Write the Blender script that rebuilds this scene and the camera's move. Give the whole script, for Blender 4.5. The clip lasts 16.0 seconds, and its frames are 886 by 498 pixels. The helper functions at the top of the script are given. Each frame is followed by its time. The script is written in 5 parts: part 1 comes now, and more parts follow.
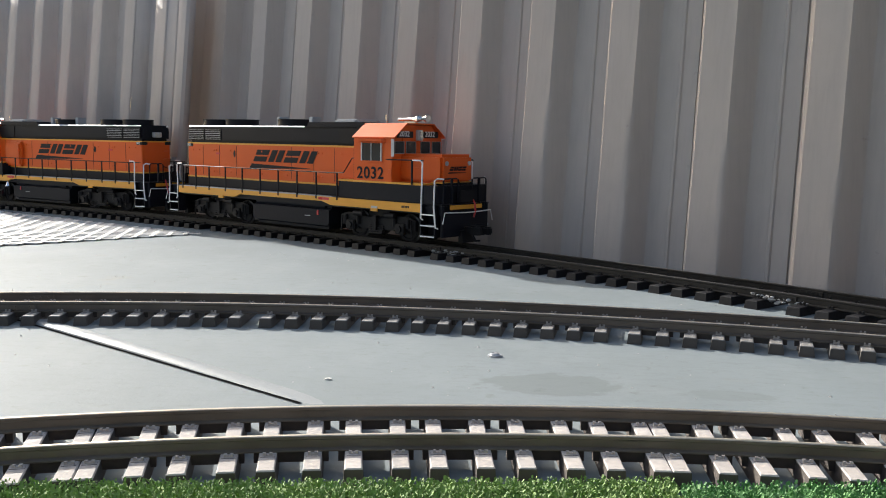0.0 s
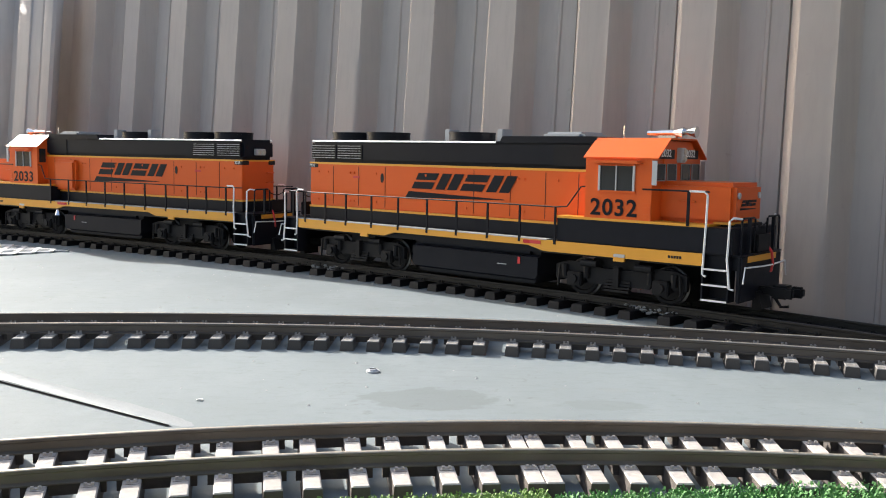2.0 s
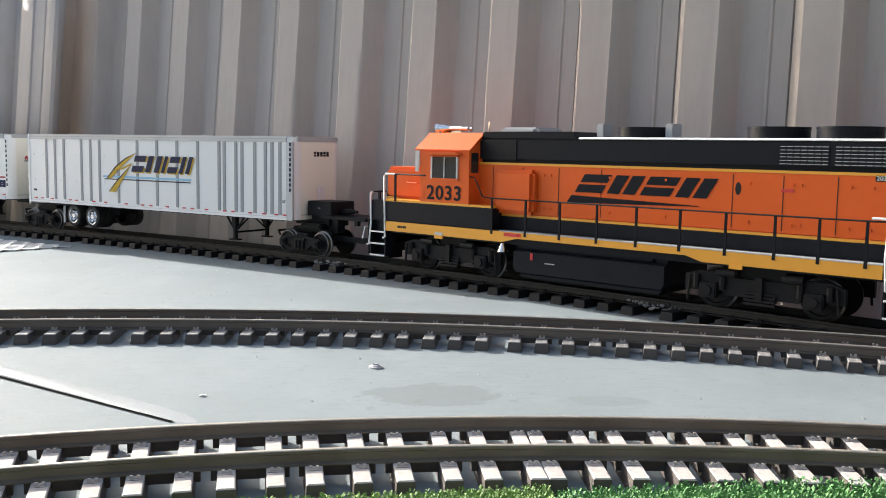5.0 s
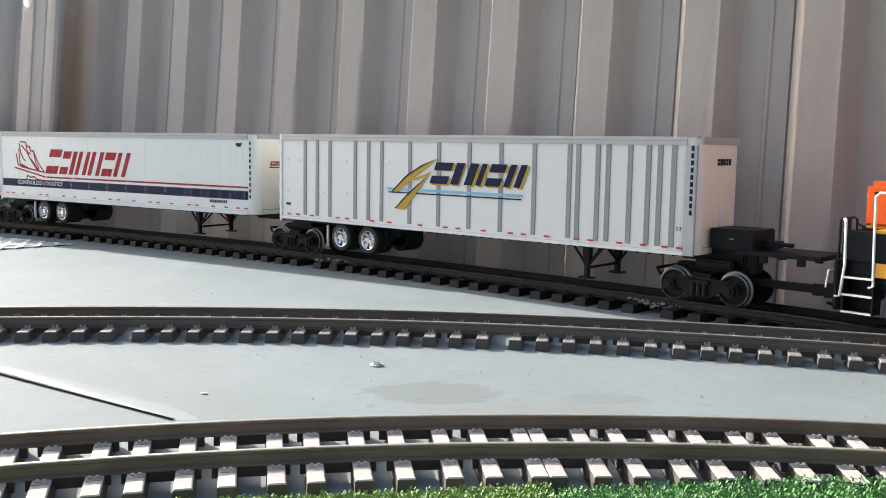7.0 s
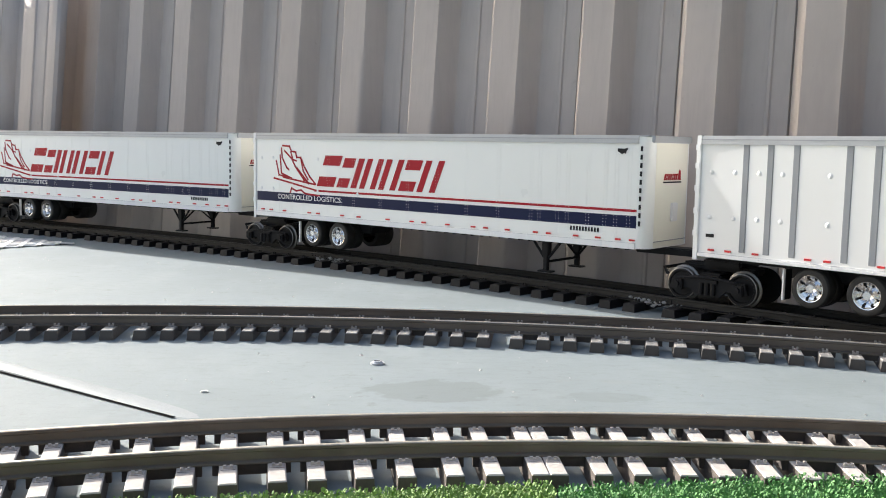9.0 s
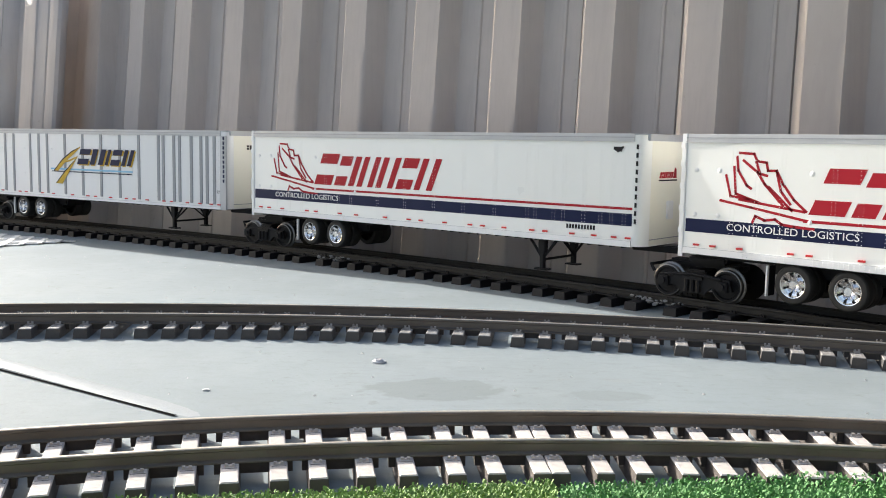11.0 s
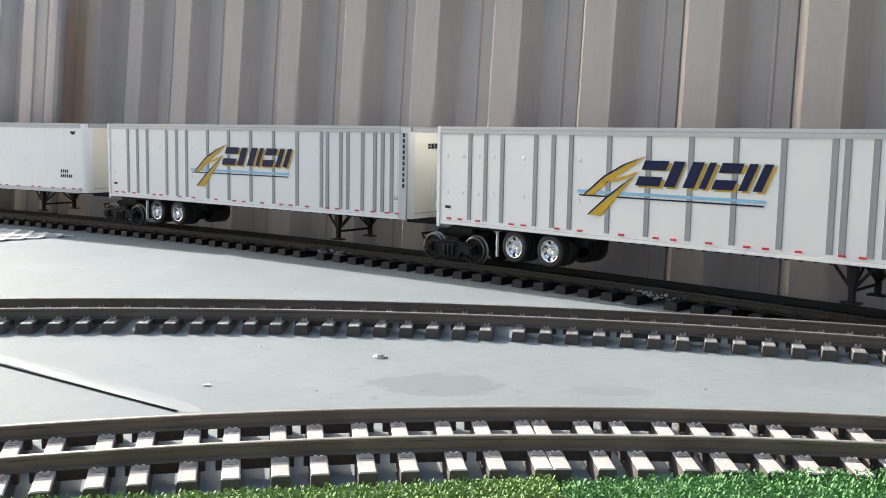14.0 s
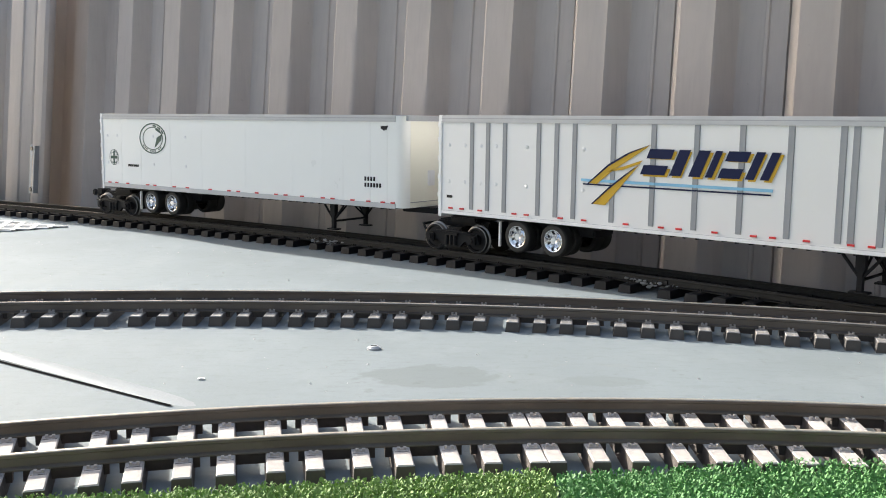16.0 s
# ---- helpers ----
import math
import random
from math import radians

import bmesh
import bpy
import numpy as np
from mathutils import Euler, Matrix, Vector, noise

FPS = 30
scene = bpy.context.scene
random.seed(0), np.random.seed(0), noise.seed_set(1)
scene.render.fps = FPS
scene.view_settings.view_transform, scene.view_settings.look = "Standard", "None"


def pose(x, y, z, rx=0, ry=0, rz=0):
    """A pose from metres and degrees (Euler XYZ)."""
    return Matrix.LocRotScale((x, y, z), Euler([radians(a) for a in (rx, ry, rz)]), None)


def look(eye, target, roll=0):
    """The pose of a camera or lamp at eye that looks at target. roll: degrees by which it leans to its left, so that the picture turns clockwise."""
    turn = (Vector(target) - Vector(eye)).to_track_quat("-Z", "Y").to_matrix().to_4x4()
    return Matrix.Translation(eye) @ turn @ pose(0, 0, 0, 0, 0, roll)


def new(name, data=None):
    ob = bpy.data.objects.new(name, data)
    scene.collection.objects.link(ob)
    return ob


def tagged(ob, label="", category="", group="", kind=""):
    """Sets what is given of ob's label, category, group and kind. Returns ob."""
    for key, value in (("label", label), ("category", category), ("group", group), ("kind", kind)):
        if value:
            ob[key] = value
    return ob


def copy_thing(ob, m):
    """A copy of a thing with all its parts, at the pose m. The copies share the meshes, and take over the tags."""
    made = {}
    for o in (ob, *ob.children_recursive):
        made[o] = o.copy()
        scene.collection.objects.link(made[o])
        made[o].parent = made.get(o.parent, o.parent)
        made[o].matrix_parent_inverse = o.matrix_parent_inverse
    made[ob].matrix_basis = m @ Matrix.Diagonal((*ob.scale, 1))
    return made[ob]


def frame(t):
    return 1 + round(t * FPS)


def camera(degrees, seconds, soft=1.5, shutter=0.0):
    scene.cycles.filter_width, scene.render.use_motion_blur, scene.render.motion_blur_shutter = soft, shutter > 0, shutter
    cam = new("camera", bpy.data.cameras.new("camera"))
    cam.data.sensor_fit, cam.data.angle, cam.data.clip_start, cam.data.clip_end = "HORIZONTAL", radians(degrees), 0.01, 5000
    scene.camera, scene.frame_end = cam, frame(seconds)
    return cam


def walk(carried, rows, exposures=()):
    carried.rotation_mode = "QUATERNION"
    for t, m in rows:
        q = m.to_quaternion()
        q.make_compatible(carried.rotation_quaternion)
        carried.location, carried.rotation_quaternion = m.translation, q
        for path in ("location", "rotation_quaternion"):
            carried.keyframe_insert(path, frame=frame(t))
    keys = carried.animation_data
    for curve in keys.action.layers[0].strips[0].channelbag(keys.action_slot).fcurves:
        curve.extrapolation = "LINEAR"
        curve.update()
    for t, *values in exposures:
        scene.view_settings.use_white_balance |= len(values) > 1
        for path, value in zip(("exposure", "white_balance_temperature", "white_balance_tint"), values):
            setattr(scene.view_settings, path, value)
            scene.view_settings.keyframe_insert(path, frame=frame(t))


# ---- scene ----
# A hand-held stand: the eye hardly sways, the view turns. Rows: seconds, tilt, roll, turn (degrees), sway (metres).
cam = camera(50.434, 16.0, 1.0)
EYE = (0.0, 0.0, 0.1563)
VIEW = [
    (0, -6.749, 0.810, 6.862, -0.0049, -0.0048, -0.0003), (0.5, -6.209, 0.932, 4.256, -0.0029, -0.0038, -0.0005), (1, -5.792, 1.042, 1.489, -0.0007, -0.0017, -0.0003),
    (1.5, -5.752, 0.980, 0.069, 0.0006, -0.0006, -0.0000), (2, -5.777, 1.042, -0.209, -0.0001, -0.0001, -0.0004), (2.5, -5.861, 1.051, -0.170, 0.0001, -0.0004, -0.0004),
    (3, -5.867, 1.058, -0.127, 0.0001, -0.0008, -0.0003), (3.5, -5.921, 1.044, -0.100, -0.0001, -0.0007, -0.0003), (4, -5.971, 0.997, -0.085, 0.0001, -0.0005, 0.0001),
    (6.5, -6.186, 0.967, 0.000, -0.0000, -0.0000, 0.0000), (7, -6.189, 0.991, -0.006, -0.0001, -0.0000, -0.0001), (7.5, -6.191, 1.015, -0.013, -0.0002, -0.0001, -0.0003),
    (8, -6.244, 0.950, 0.044, 0.0004, -0.0000, 0.0001), (8.5, -6.181, 1.037, 0.030, -0.0003, -0.0001, -0.0007), (9, -6.214, 1.008, 0.095, 0.0004, -0.0001, -0.0009),
    (11.5, -6.432, 1.025, 0.141, -0.0002, 0.0005, -0.0006), (12, -6.543, 0.977, 0.159, 0.0000, 0.0007, -0.0001), (12.5, -6.551, 1.015, 0.144, -0.0001, 0.0005, 0.0001),
    (13, -6.559, 0.936, 0.170, 0.0002, 0.0008, -0.0001), (13.5, -6.523, 1.015, 0.154, -0.0001, 0.0002, -0.0005), (14, -6.736, 1.004, 0.150, -0.0006, 0.0010, 0.0003),
    (14.5, -6.870, 1.058, 0.117, -0.0006, 0.0003, 0.0007), (15, -6.912, 1.029, 0.111, -0.0003, 0.0025, -0.0004), (15.5, -7.000, 0.974, 0.123, -0.0000, 0.0000, 0.0018),
    (16, -7.601, 0.641, -0.270, -0.0007, 0.0027, 0.0039),
]
walk(cam, [(t, Matrix.Translation(EYE) @ Matrix.Translation((dx, dy, dz)) @ pose(0, 0, 0, 0, 0, turn) @ pose(0, 0, 0, 90 + tilt) @ pose(0, 0, 0, 0, 0, roll))
           for t, tilt, roll, turn, dx, dy, dz in VIEW],
     [(0, 0.84, 6600, 8), (0.7, 0.98, 6600, 8), (1.5, 1.2, 6600, 8), (16, 1.23, 6600, 8)])

# ---- light ----
RAIL_DIR = Vector((0.804, -0.595, 0.0))          # along the fence, to the near end
BACK = Vector((0.595, 0.804, 0.0))               # through the fence, away
SUN_EL = radians(25)
sun_flat = -RAIL_DIR * math.cos(radians(6.2)) + BACK * math.sin(radians(6.2))
SUN_DIR = Vector((sun_flat.x * math.cos(SUN_EL), sun_flat.y * math.cos(SUN_EL), math.sin(SUN_EL)))
world = bpy.data.worlds.new("sky")
scene.world = world
world.use_nodes = True
sky = world.node_tree.nodes.new("ShaderNodeTexSky")
sky.sky_type, sky.sun_disc = "NISHITA", False
sky.dust_density, sky.air_density = 4.0, 1.0
sky.sun_elevation, sky.sun_rotation = SUN_EL, math.atan2(sun_flat.x, sun_flat.y)
world.node_tree.links.new(sky.outputs[0], world.node_tree.nodes["Background"].inputs[0])
world.node_tree.nodes["Background"].inputs[1].default_value = 0.15
sun = new("sun", bpy.data.lights.new("sun", "SUN"))
sun.data.energy, sun.data.angle, sun.data.color = 4.7, radians(0.53), (1.0, 0.975, 0.945)
sun.matrix_world = look(SUN_DIR * 10, (0, 0, 0))


# ---- materials ----
def mat(name, color, rough=0.6, metal=0.0, grain=0.12, scale=60.0, bump=0.1, stain=0.12, stain_scale=6.0, tint=None, random_amount=0.0, spec=0.5):
    """A painted, moulded or metal surface: grain and stains at two scales, with fine relief."""
    m = bpy.data.materials.new(name)
    m.use_nodes = True
    n, l = m.node_tree.nodes, m.node_tree.links
    b = n["Principled BSDF"]
    b.inputs["Metallic"].default_value = metal
    b.inputs["Specular IOR Level"].default_value = spec
    tc = n.new("ShaderNodeTexCoord")
    fine, broad = n.new("ShaderNodeTexNoise"), n.new("ShaderNodeTexNoise")
    fine.inputs["Scale"].default_value, fine.inputs["Detail"].default_value = scale, 6
    broad.inputs["Scale"].default_value, broad.inputs["Detail"].default_value = stain_scale, 5
    l.new(tc.outputs["Object"], fine.inputs["Vector"])
    l.new(tc.outputs["Object"], broad.inputs["Vector"])
    mix1, mix2 = n.new("ShaderNodeMix"), n.new("ShaderNodeMix")
    for mx in (mix1, mix2):
        mx.data_type = "RGBA"
    dark = [c * (1 - grain) for c in color]
    light = [min(1, c * (1 + grain)) for c in color]
    mix1.inputs[6].default_value, mix1.inputs[7].default_value = (*dark, 1), (*light, 1)
    l.new(fine.outputs["Fac"], mix1.inputs[0])
    ramp = n.new("ShaderNodeMapRange")
    ramp.inputs["From Min"].default_value, ramp.inputs["From Max"].default_value = 0.42, 0.68
    ramp.inputs["To Max"].default_value = stain
    l.new(broad.outputs["Fac"], ramp.inputs["Value"])
    l.new(ramp.outputs[0], mix2.inputs[0])
    l.new(mix1.outputs[2], mix2.inputs[6])
    mix2.inputs[7].default_value = (*(tint or [c * 0.45 for c in color]), 1)
    out = mix2.outputs[2]
    if random_amount:
        info, hsv, mr = n.new("ShaderNodeObjectInfo"), n.new("ShaderNodeHueSaturation"), n.new("ShaderNodeMapRange")
        mr.inputs["To Min"].default_value, mr.inputs["To Max"].default_value = 1 - random_amount, 1 + random_amount
        l.new(info.outputs["Random"], mr.inputs["Value"])
        l.new(mr.outputs[0], hsv.inputs["Value"])
        l.new(out, hsv.inputs["Color"])
        out = hsv.outputs[0]
    l.new(out, b.inputs["Base Color"])
    rr = n.new("ShaderNodeMapRange")
    rr.inputs["To Min"].default_value, rr.inputs["To Max"].default_value = max(0.04, rough - 0.12), min(1, rough + 0.12)
    l.new(fine.outputs["Fac"], rr.inputs["Value"])
    l.new(rr.outputs[0], b.inputs["Roughness"])
    if bump:
        bp = n.new("ShaderNodeBump")
        bp.inputs["Strength"].default_value, bp.inputs["Distance"].default_value = bump, 0.001
        l.new(fine.outputs["Fac"], bp.inputs["Height"])
        l.new(bp.outputs[0], b.inputs["Normal"])
    return m


M_DECK = mat("painted_deck", (0.19, 0.218, 0.228), 0.75, 0, 0.10, 330, 0.16, 0.45, 5.0, (0.145, 0.165, 0.168), spec=0.14)
M_SOIL = mat("gravelly_soil", (0.20, 0.17, 0.14), 0.9, 0, 0.3, 40, 0.6, 0.4, 3.0, (0.13, 0.11, 0.09), spec=0.2)
M_FENCE = mat("fence_sheet_paint", (0.45, 0.407, 0.377), 0.68, 0, 0.06, 40, 0.1, 0.2, 3.0, (0.31, 0.28, 0.26), spec=0.12)
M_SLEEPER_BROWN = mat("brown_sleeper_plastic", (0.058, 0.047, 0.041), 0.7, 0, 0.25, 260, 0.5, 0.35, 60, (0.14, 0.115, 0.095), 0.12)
M_PALE_TOP = mat("pale_sleeper_top", (0.44, 0.405, 0.375), 0.8, 0, 0.25, 300, 0.5, 0.4, 70, (0.36, 0.32, 0.285), 0.1, spec=0.2)
# for upward faces only: paler than the sleeper's sides, with streaks
M_STREAKED_TOP = mat("paler_streaked_sleeper_top", (0.16, 0.15, 0.14), 0.75, 0, 0.35, 400, 0.5, 0.5, 120, (0.3, 0.285, 0.27), 0.15)
M_SLEEPER = mat("dark_sleeper_plastic", (0.05, 0.045, 0.042), 0.6, 0, 0.3, 260, 0.5, 0.3, 60, (0.09, 0.08, 0.072), 0.15)
M_SLEEPER_BLACK = mat("black_sleeper_plastic", (0.010, 0.010, 0.012), 0.5, 0, 0.2, 220, 0.3, 0.2, 40, (0.022, 0.022, 0.024), 0.15, 0.2)
M_BRASS = mat("tarnished_brass_rail", (0.185, 0.162, 0.132), 0.5, 0.4, 0.15, 120, 0.1, 0.45, 30, (0.075, 0.06, 0.045))
M_RAIL = mat("dark_brass_rail", (0.135, 0.12, 0.108), 0.45, 0.5, 0.15, 120, 0.1, 0.4, 30, (0.07, 0.06, 0.05))
M_BOUNCE_WHITE = mat("bounce_lit_cream_white", (0.84, 0.82, 0.72), 0.4, 0, 0.02, 30, 0, 0.06, 8, (0.74, 0.72, 0.62))
M_HEAD = mat("polished_rail_head", (0.50, 0.44, 0.36), 0.35, 0.6, 0.1, 160, 0, 0.3, 40, (0.3, 0.25, 0.19))
M_CLIP = mat("dusty_rail_clip", (0.34, 0.325, 0.31), 0.55, 0, 0.2, 300, 0, 0.4, 90, (0.18, 0.17, 0.16))
M_BEAD = mat("painted_seam_bead", (0.215, 0.236, 0.246), 0.6, 0, 0.12, 300, 0.3, 0.4, 30, (0.19, 0.21, 0.215), spec=0.25)
M_BRIGHT = mat("bright_white_paint", (0.86, 0.86, 0.83), 0.32, 0, 0.02, 30, 0, 0.05, 8, (0.82, 0.82, 0.79))
M_WHITE = mat("white_trailer_paint", (0.77, 0.77, 0.765), 0.35, 0, 0.02, 30, 0, 0.05, 8, (0.68, 0.69, 0.68))
M_SILVER = mat("silver_grey_paint", (0.45, 0.46, 0.48), 0.4, 0.2, 0.06, 90, 0, 0.1, 20)
M_RIB = mat("grey_post_paint", (0.29, 0.30, 0.32), 0.45, 0.1, 0.08, 90, 0, 0.1, 20)
M_ORANGE = mat("orange_paint", (0.67, 0.108, 0.017), 0.34, 0, 0.04, 60, 0, 0.12, 14, (0.58, 0.075, 0.012), spec=0.25)
M_BLACK = mat("black_paint", (0.010, 0.011, 0.016), 0.36, 0, 0.15, 80, 0.03, 0.1, 15, (0.012, 0.012, 0.013), spec=0.13)
M_YELLOW = mat("yellow_paint", (0.72, 0.33, 0.03), 0.4, 0, 0.05, 60, 0, 0.1, 14)
M_UNDER = mat("black_moulded_plastic", (0.012, 0.012, 0.014), 0.45, 0, 0.2, 120, 0.1, 0.2, 30, (0.02, 0.019, 0.018), spec=0.13)
M_RAIL_DARK = mat("blackened_rail", (0.034, 0.032, 0.031), 0.38, 0.7, 0.15, 120, 0.1, 0.4, 30, (0.03, 0.028, 0.026))
M_RUBBER = mat("black_rubber", (0.009, 0.009, 0.009), 0.7, 0, 0.15, 150, 0.1, 0.2, 40, (0.035, 0.034, 0.032))
M_CHROME = mat("chrome", (0.75, 0.75, 0.76), 0.16, 1.0, 0.03, 60, 0, 0.05, 20)
M_STEEL = mat("worn_wheel_steel", (0.20, 0.19, 0.18), 0.35, 0.85, 0.1, 80, 0, 0.3, 30, (0.06, 0.05, 0.045))
M_WHITE_TRIM = mat("white_handrail_paint", (0.8, 0.8, 0.8), 0.4, 0, 0.03, 60, 0, 0.06, 20)
M_NAVY = mat("navy_ink", (0.009, 0.014, 0.052), 0.4, 0, 0.05, 60, 0, 0.06, 20, spec=0.15)
M_RED = mat("red_ink", (0.36, 0.014, 0.026), 0.4, 0, 0.05, 60, 0, 0.06, 20, spec=0.15)
M_GOLD = mat("gold_ink", (0.52, 0.33, 0.04), 0.4, 0, 0.05, 60, 0, 0.06, 20, spec=0.15)
M_BLUE = mat("light_blue_ink", (0.22, 0.48, 0.68), 0.4, 0, 0.05, 60, 0, 0.06, 20)
M_INK = mat("black_ink", (0.02, 0.02, 0.022), 0.45, 0, 0.05, 60, 0, 0.06, 20, spec=0.15)
M_GREEN_INK = mat("dark_green_ink", (0.03, 0.075, 0.055), 0.45, 0, 0.05, 60, 0, 0.06, 20)
M_REFLECT = mat("red_reflector", (0.55, 0.03, 0.035), 0.3, 0, 0.05, 60, 0, 0.06, 20)
M_GLASS = mat("dark_cab_glass", (0.02, 0.022, 0.024), 0.08, 0, 0.05, 20, 0, 0.1, 10)
M_BLOCKER = mat("dark_blocker_wall", (0.055, 0.05, 0.046), 0.8, 0, 0.2, 30, 0.2, 0.3, 2.0)
M_LAMP = mat("headlight_lens", (0.7, 0.68, 0.6), 0.12, 0.3, 0.05, 40, 0, 0.1, 20)
M_GALV = mat("galvanised_bracket", (0.30, 0.32, 0.345), 0.45, 0.6, 0.15, 60, 0.1, 0.3, 25)
M_SHEET = mat("white_expanded_sheet", (0.72, 0.71, 0.69), 0.45, 0.1, 0.05, 60, 0.1, 0.1, 12)
M_GAP_BLACK = mat("seam_and_gap_black", (0.012, 0.012, 0.012), 0.9, 0, 0.2, 100, 0, 0.2, 30, spec=0.0)
M_FROST = mat("crusted_white_glue", (0.36, 0.36, 0.36), 0.6, 0, 0.3, 300, 0.6, 0.4, 90, (0.15, 0.15, 0.15))
M_TURF = mat("green_turf", (0.085, 0.235, 0.06), 0.7, 0, 0.35, 500, 0, 0.35, 60, (0.03, 0.12, 0.02))
M_TURF_LIGHT = mat("yellow_green_turf", (0.17, 0.28, 0.065), 0.7, 0, 0.35, 500, 0, 0.4, 60, (0.07, 0.17, 0.03))


def add_stain(m, centre, rx, ry, amount, tone):
    """A faint oval stain with a blotchy edge on the deck paint."""
    n, l = m.node_tree.nodes, m.node_tree.links
    b = n["Principled BSDF"]
    was = b.inputs["Base Color"].links[0].from_socket
    tc, sub, mul, ln, nz, add, mr, mx = (n.new("ShaderNode" + k) for k in ("TexCoord", "VectorMath", "VectorMath", "VectorMath", "TexNoise", "Math", "MapRange", "Mix"))
    sub.operation, mul.operation, ln.operation, mx.data_type = "SUBTRACT", "MULTIPLY", "LENGTH", "RGBA"
    sub.inputs[1].default_value = (*centre, 0)
    mul.inputs[1].default_value = (1 / rx, 1 / ry, 0)
    nz.inputs["Scale"].default_value, nz.inputs["Detail"].default_value = 70, 5
    l.new(tc.outputs["Object"], sub.inputs[0])
    l.new(sub.outputs[0], mul.inputs[0])
    l.new(mul.outputs[0], ln.inputs[0])
    l.new(tc.outputs["Object"], nz.inputs["Vector"])
    add.operation = "ADD"
    l.new(ln.outputs["Value"], add.inputs[0])
    l.new(nz.outputs["Fac"], add.inputs[1])
    mr.inputs["From Min"].default_value, mr.inputs["From Max"].default_value = 1.34, 1.47
    mr.inputs["To Min"].default_value, mr.inputs["To Max"].default_value = amount, 0
    l.new(add.outputs[0], mr.inputs["Value"])
    l.new(mr.outputs[0], mx.inputs[0])
    l.new(was, mx.inputs[6])
    mx.inputs[7].default_value = (*tone, 1)
    l.new(mx.outputs[2], b.inputs["Base Color"])


def add_wear(m, scale, low, high, amount, tone, stretch=(1, 1, 1)):
    """Blotches, scuffs or streaks of another tone over a paint."""
    n, l = m.node_tree.nodes, m.node_tree.links
    b = n["Principled BSDF"]
    was = b.inputs["Base Color"].links[0].from_socket
    tc, mp, nz, mr, mx = (n.new("ShaderNode" + k) for k in ("TexCoord", "Mapping", "TexNoise", "MapRange", "Mix"))
    mx.data_type = "RGBA"
    mp.inputs["Scale"].default_value = stretch
    nz.inputs["Scale"].default_value, nz.inputs["Detail"].default_value, nz.inputs["Roughness"].default_value = scale, 9, 0.65
    mr.inputs["From Min"].default_value, mr.inputs["From Max"].default_value, mr.inputs["To Max"].default_value = low, high, amount
    l.new(tc.outputs["Object"], mp.inputs["Vector"])
    l.new(mp.outputs[0], nz.inputs["Vector"])
    l.new(nz.outputs["Fac"], mr.inputs["Value"])
    l.new(mr.outputs[0], mx.inputs[0])
    l.new(was, mx.inputs[6])
    mx.inputs[7].default_value = (*tone, 1)
    l.new(mx.outputs[2], b.inputs["Base Color"])


add_wear(M_DECK, 16, 0.5, 0.72, 0.4, (0.235, 0.262, 0.268), (1, 0.6, 1))
add_wear(M_DECK, 150, 0.50, 0.68, 0.4, (0.15, 0.172, 0.178), (0.35, 1, 1))
add_wear(M_DECK, 380, 0.60, 0.70, 0.5, (0.12, 0.135, 0.138), (0.6, 1, 1))
add_wear(M_DECK, 55, 0.60, 0.70, 0.55, (0.13, 0.145, 0.145))
add_wear(M_DECK, 9, 0.62, 0.75, 0.35, (0.22, 0.20, 0.165))
add_wear(M_FENCE, 7, 0.52, 0.75, 0.3, (0.30, 0.265, 0.24), (1, 1, 0.25))
add_wear(M_FENCE, 130, 0.48, 0.70, 0.22, (0.31, 0.28, 0.26), (1, 1, 0.06))
add_wear(M_FENCE, 60, 0.66, 0.74, 0.35, (0.22, 0.20, 0.185))
add_wear(M_BRASS, 45, 0.55, 0.72, 0.5, (0.085, 0.07, 0.05))
add_wear(M_PALE_TOP, 130, 0.5, 0.7, 0.45, (0.36, 0.32, 0.28), (0.2, 1, 1))
add_wear(M_STREAKED_TOP, 160, 0.52, 0.62, 0.7, (0.34, 0.33, 0.31), (0.2, 1, 1))
add_stain(M_DECK, (-0.005, 0.588), 0.047, 0.029, 0.42, (0.115, 0.131, 0.131))
add_stain(M_DECK, (0.104, 0.58), 0.03, 0.012, 0.25, (0.12, 0.135, 0.135))


# ---- building blocks ----
def bm_box(bm, x0, x1, y0, y1, z0, z1, bevel=0.0, turn=None):
    m = Matrix.Translation(((x0 + x1) / 2, (y0 + y1) / 2, (z0 + z1) / 2)) @ (turn or Matrix()) @ Matrix.Diagonal((abs(x1 - x0), abs(y1 - y0), abs(z1 - z0), 1))
    r = bmesh.ops.create_cube(bm, size=1, matrix=m)
    if bevel:
        es = {e for v in r["verts"] for e in v.link_edges}
        bmesh.ops.bevel(bm, geom=list(es), offset=bevel, segments=2, affect="EDGES")
    return bm


def box(*a, bevel=0.0, turn=None):
    return bm_box(bmesh.new(), *a, bevel=bevel, turn=turn)


def bm_cyl(bm, centre, axis, r, depth, seg=20, r2=None):
    turn = {"x": Matrix.Rotation(math.pi / 2, 4, "Y"), "y": Matrix.Rotation(math.pi / 2, 4, "X"), "z": Matrix()}[axis]
    bmesh.ops.create_cone(bm, cap_ends=True, segments=seg, radius1=r, radius2=r if r2 is None else r2, depth=depth, matrix=Matrix.Translation(centre) @ turn)
    return bm


def cyl(*a, **k):
    return bm_cyl(bmesh.new(), *a, **k)


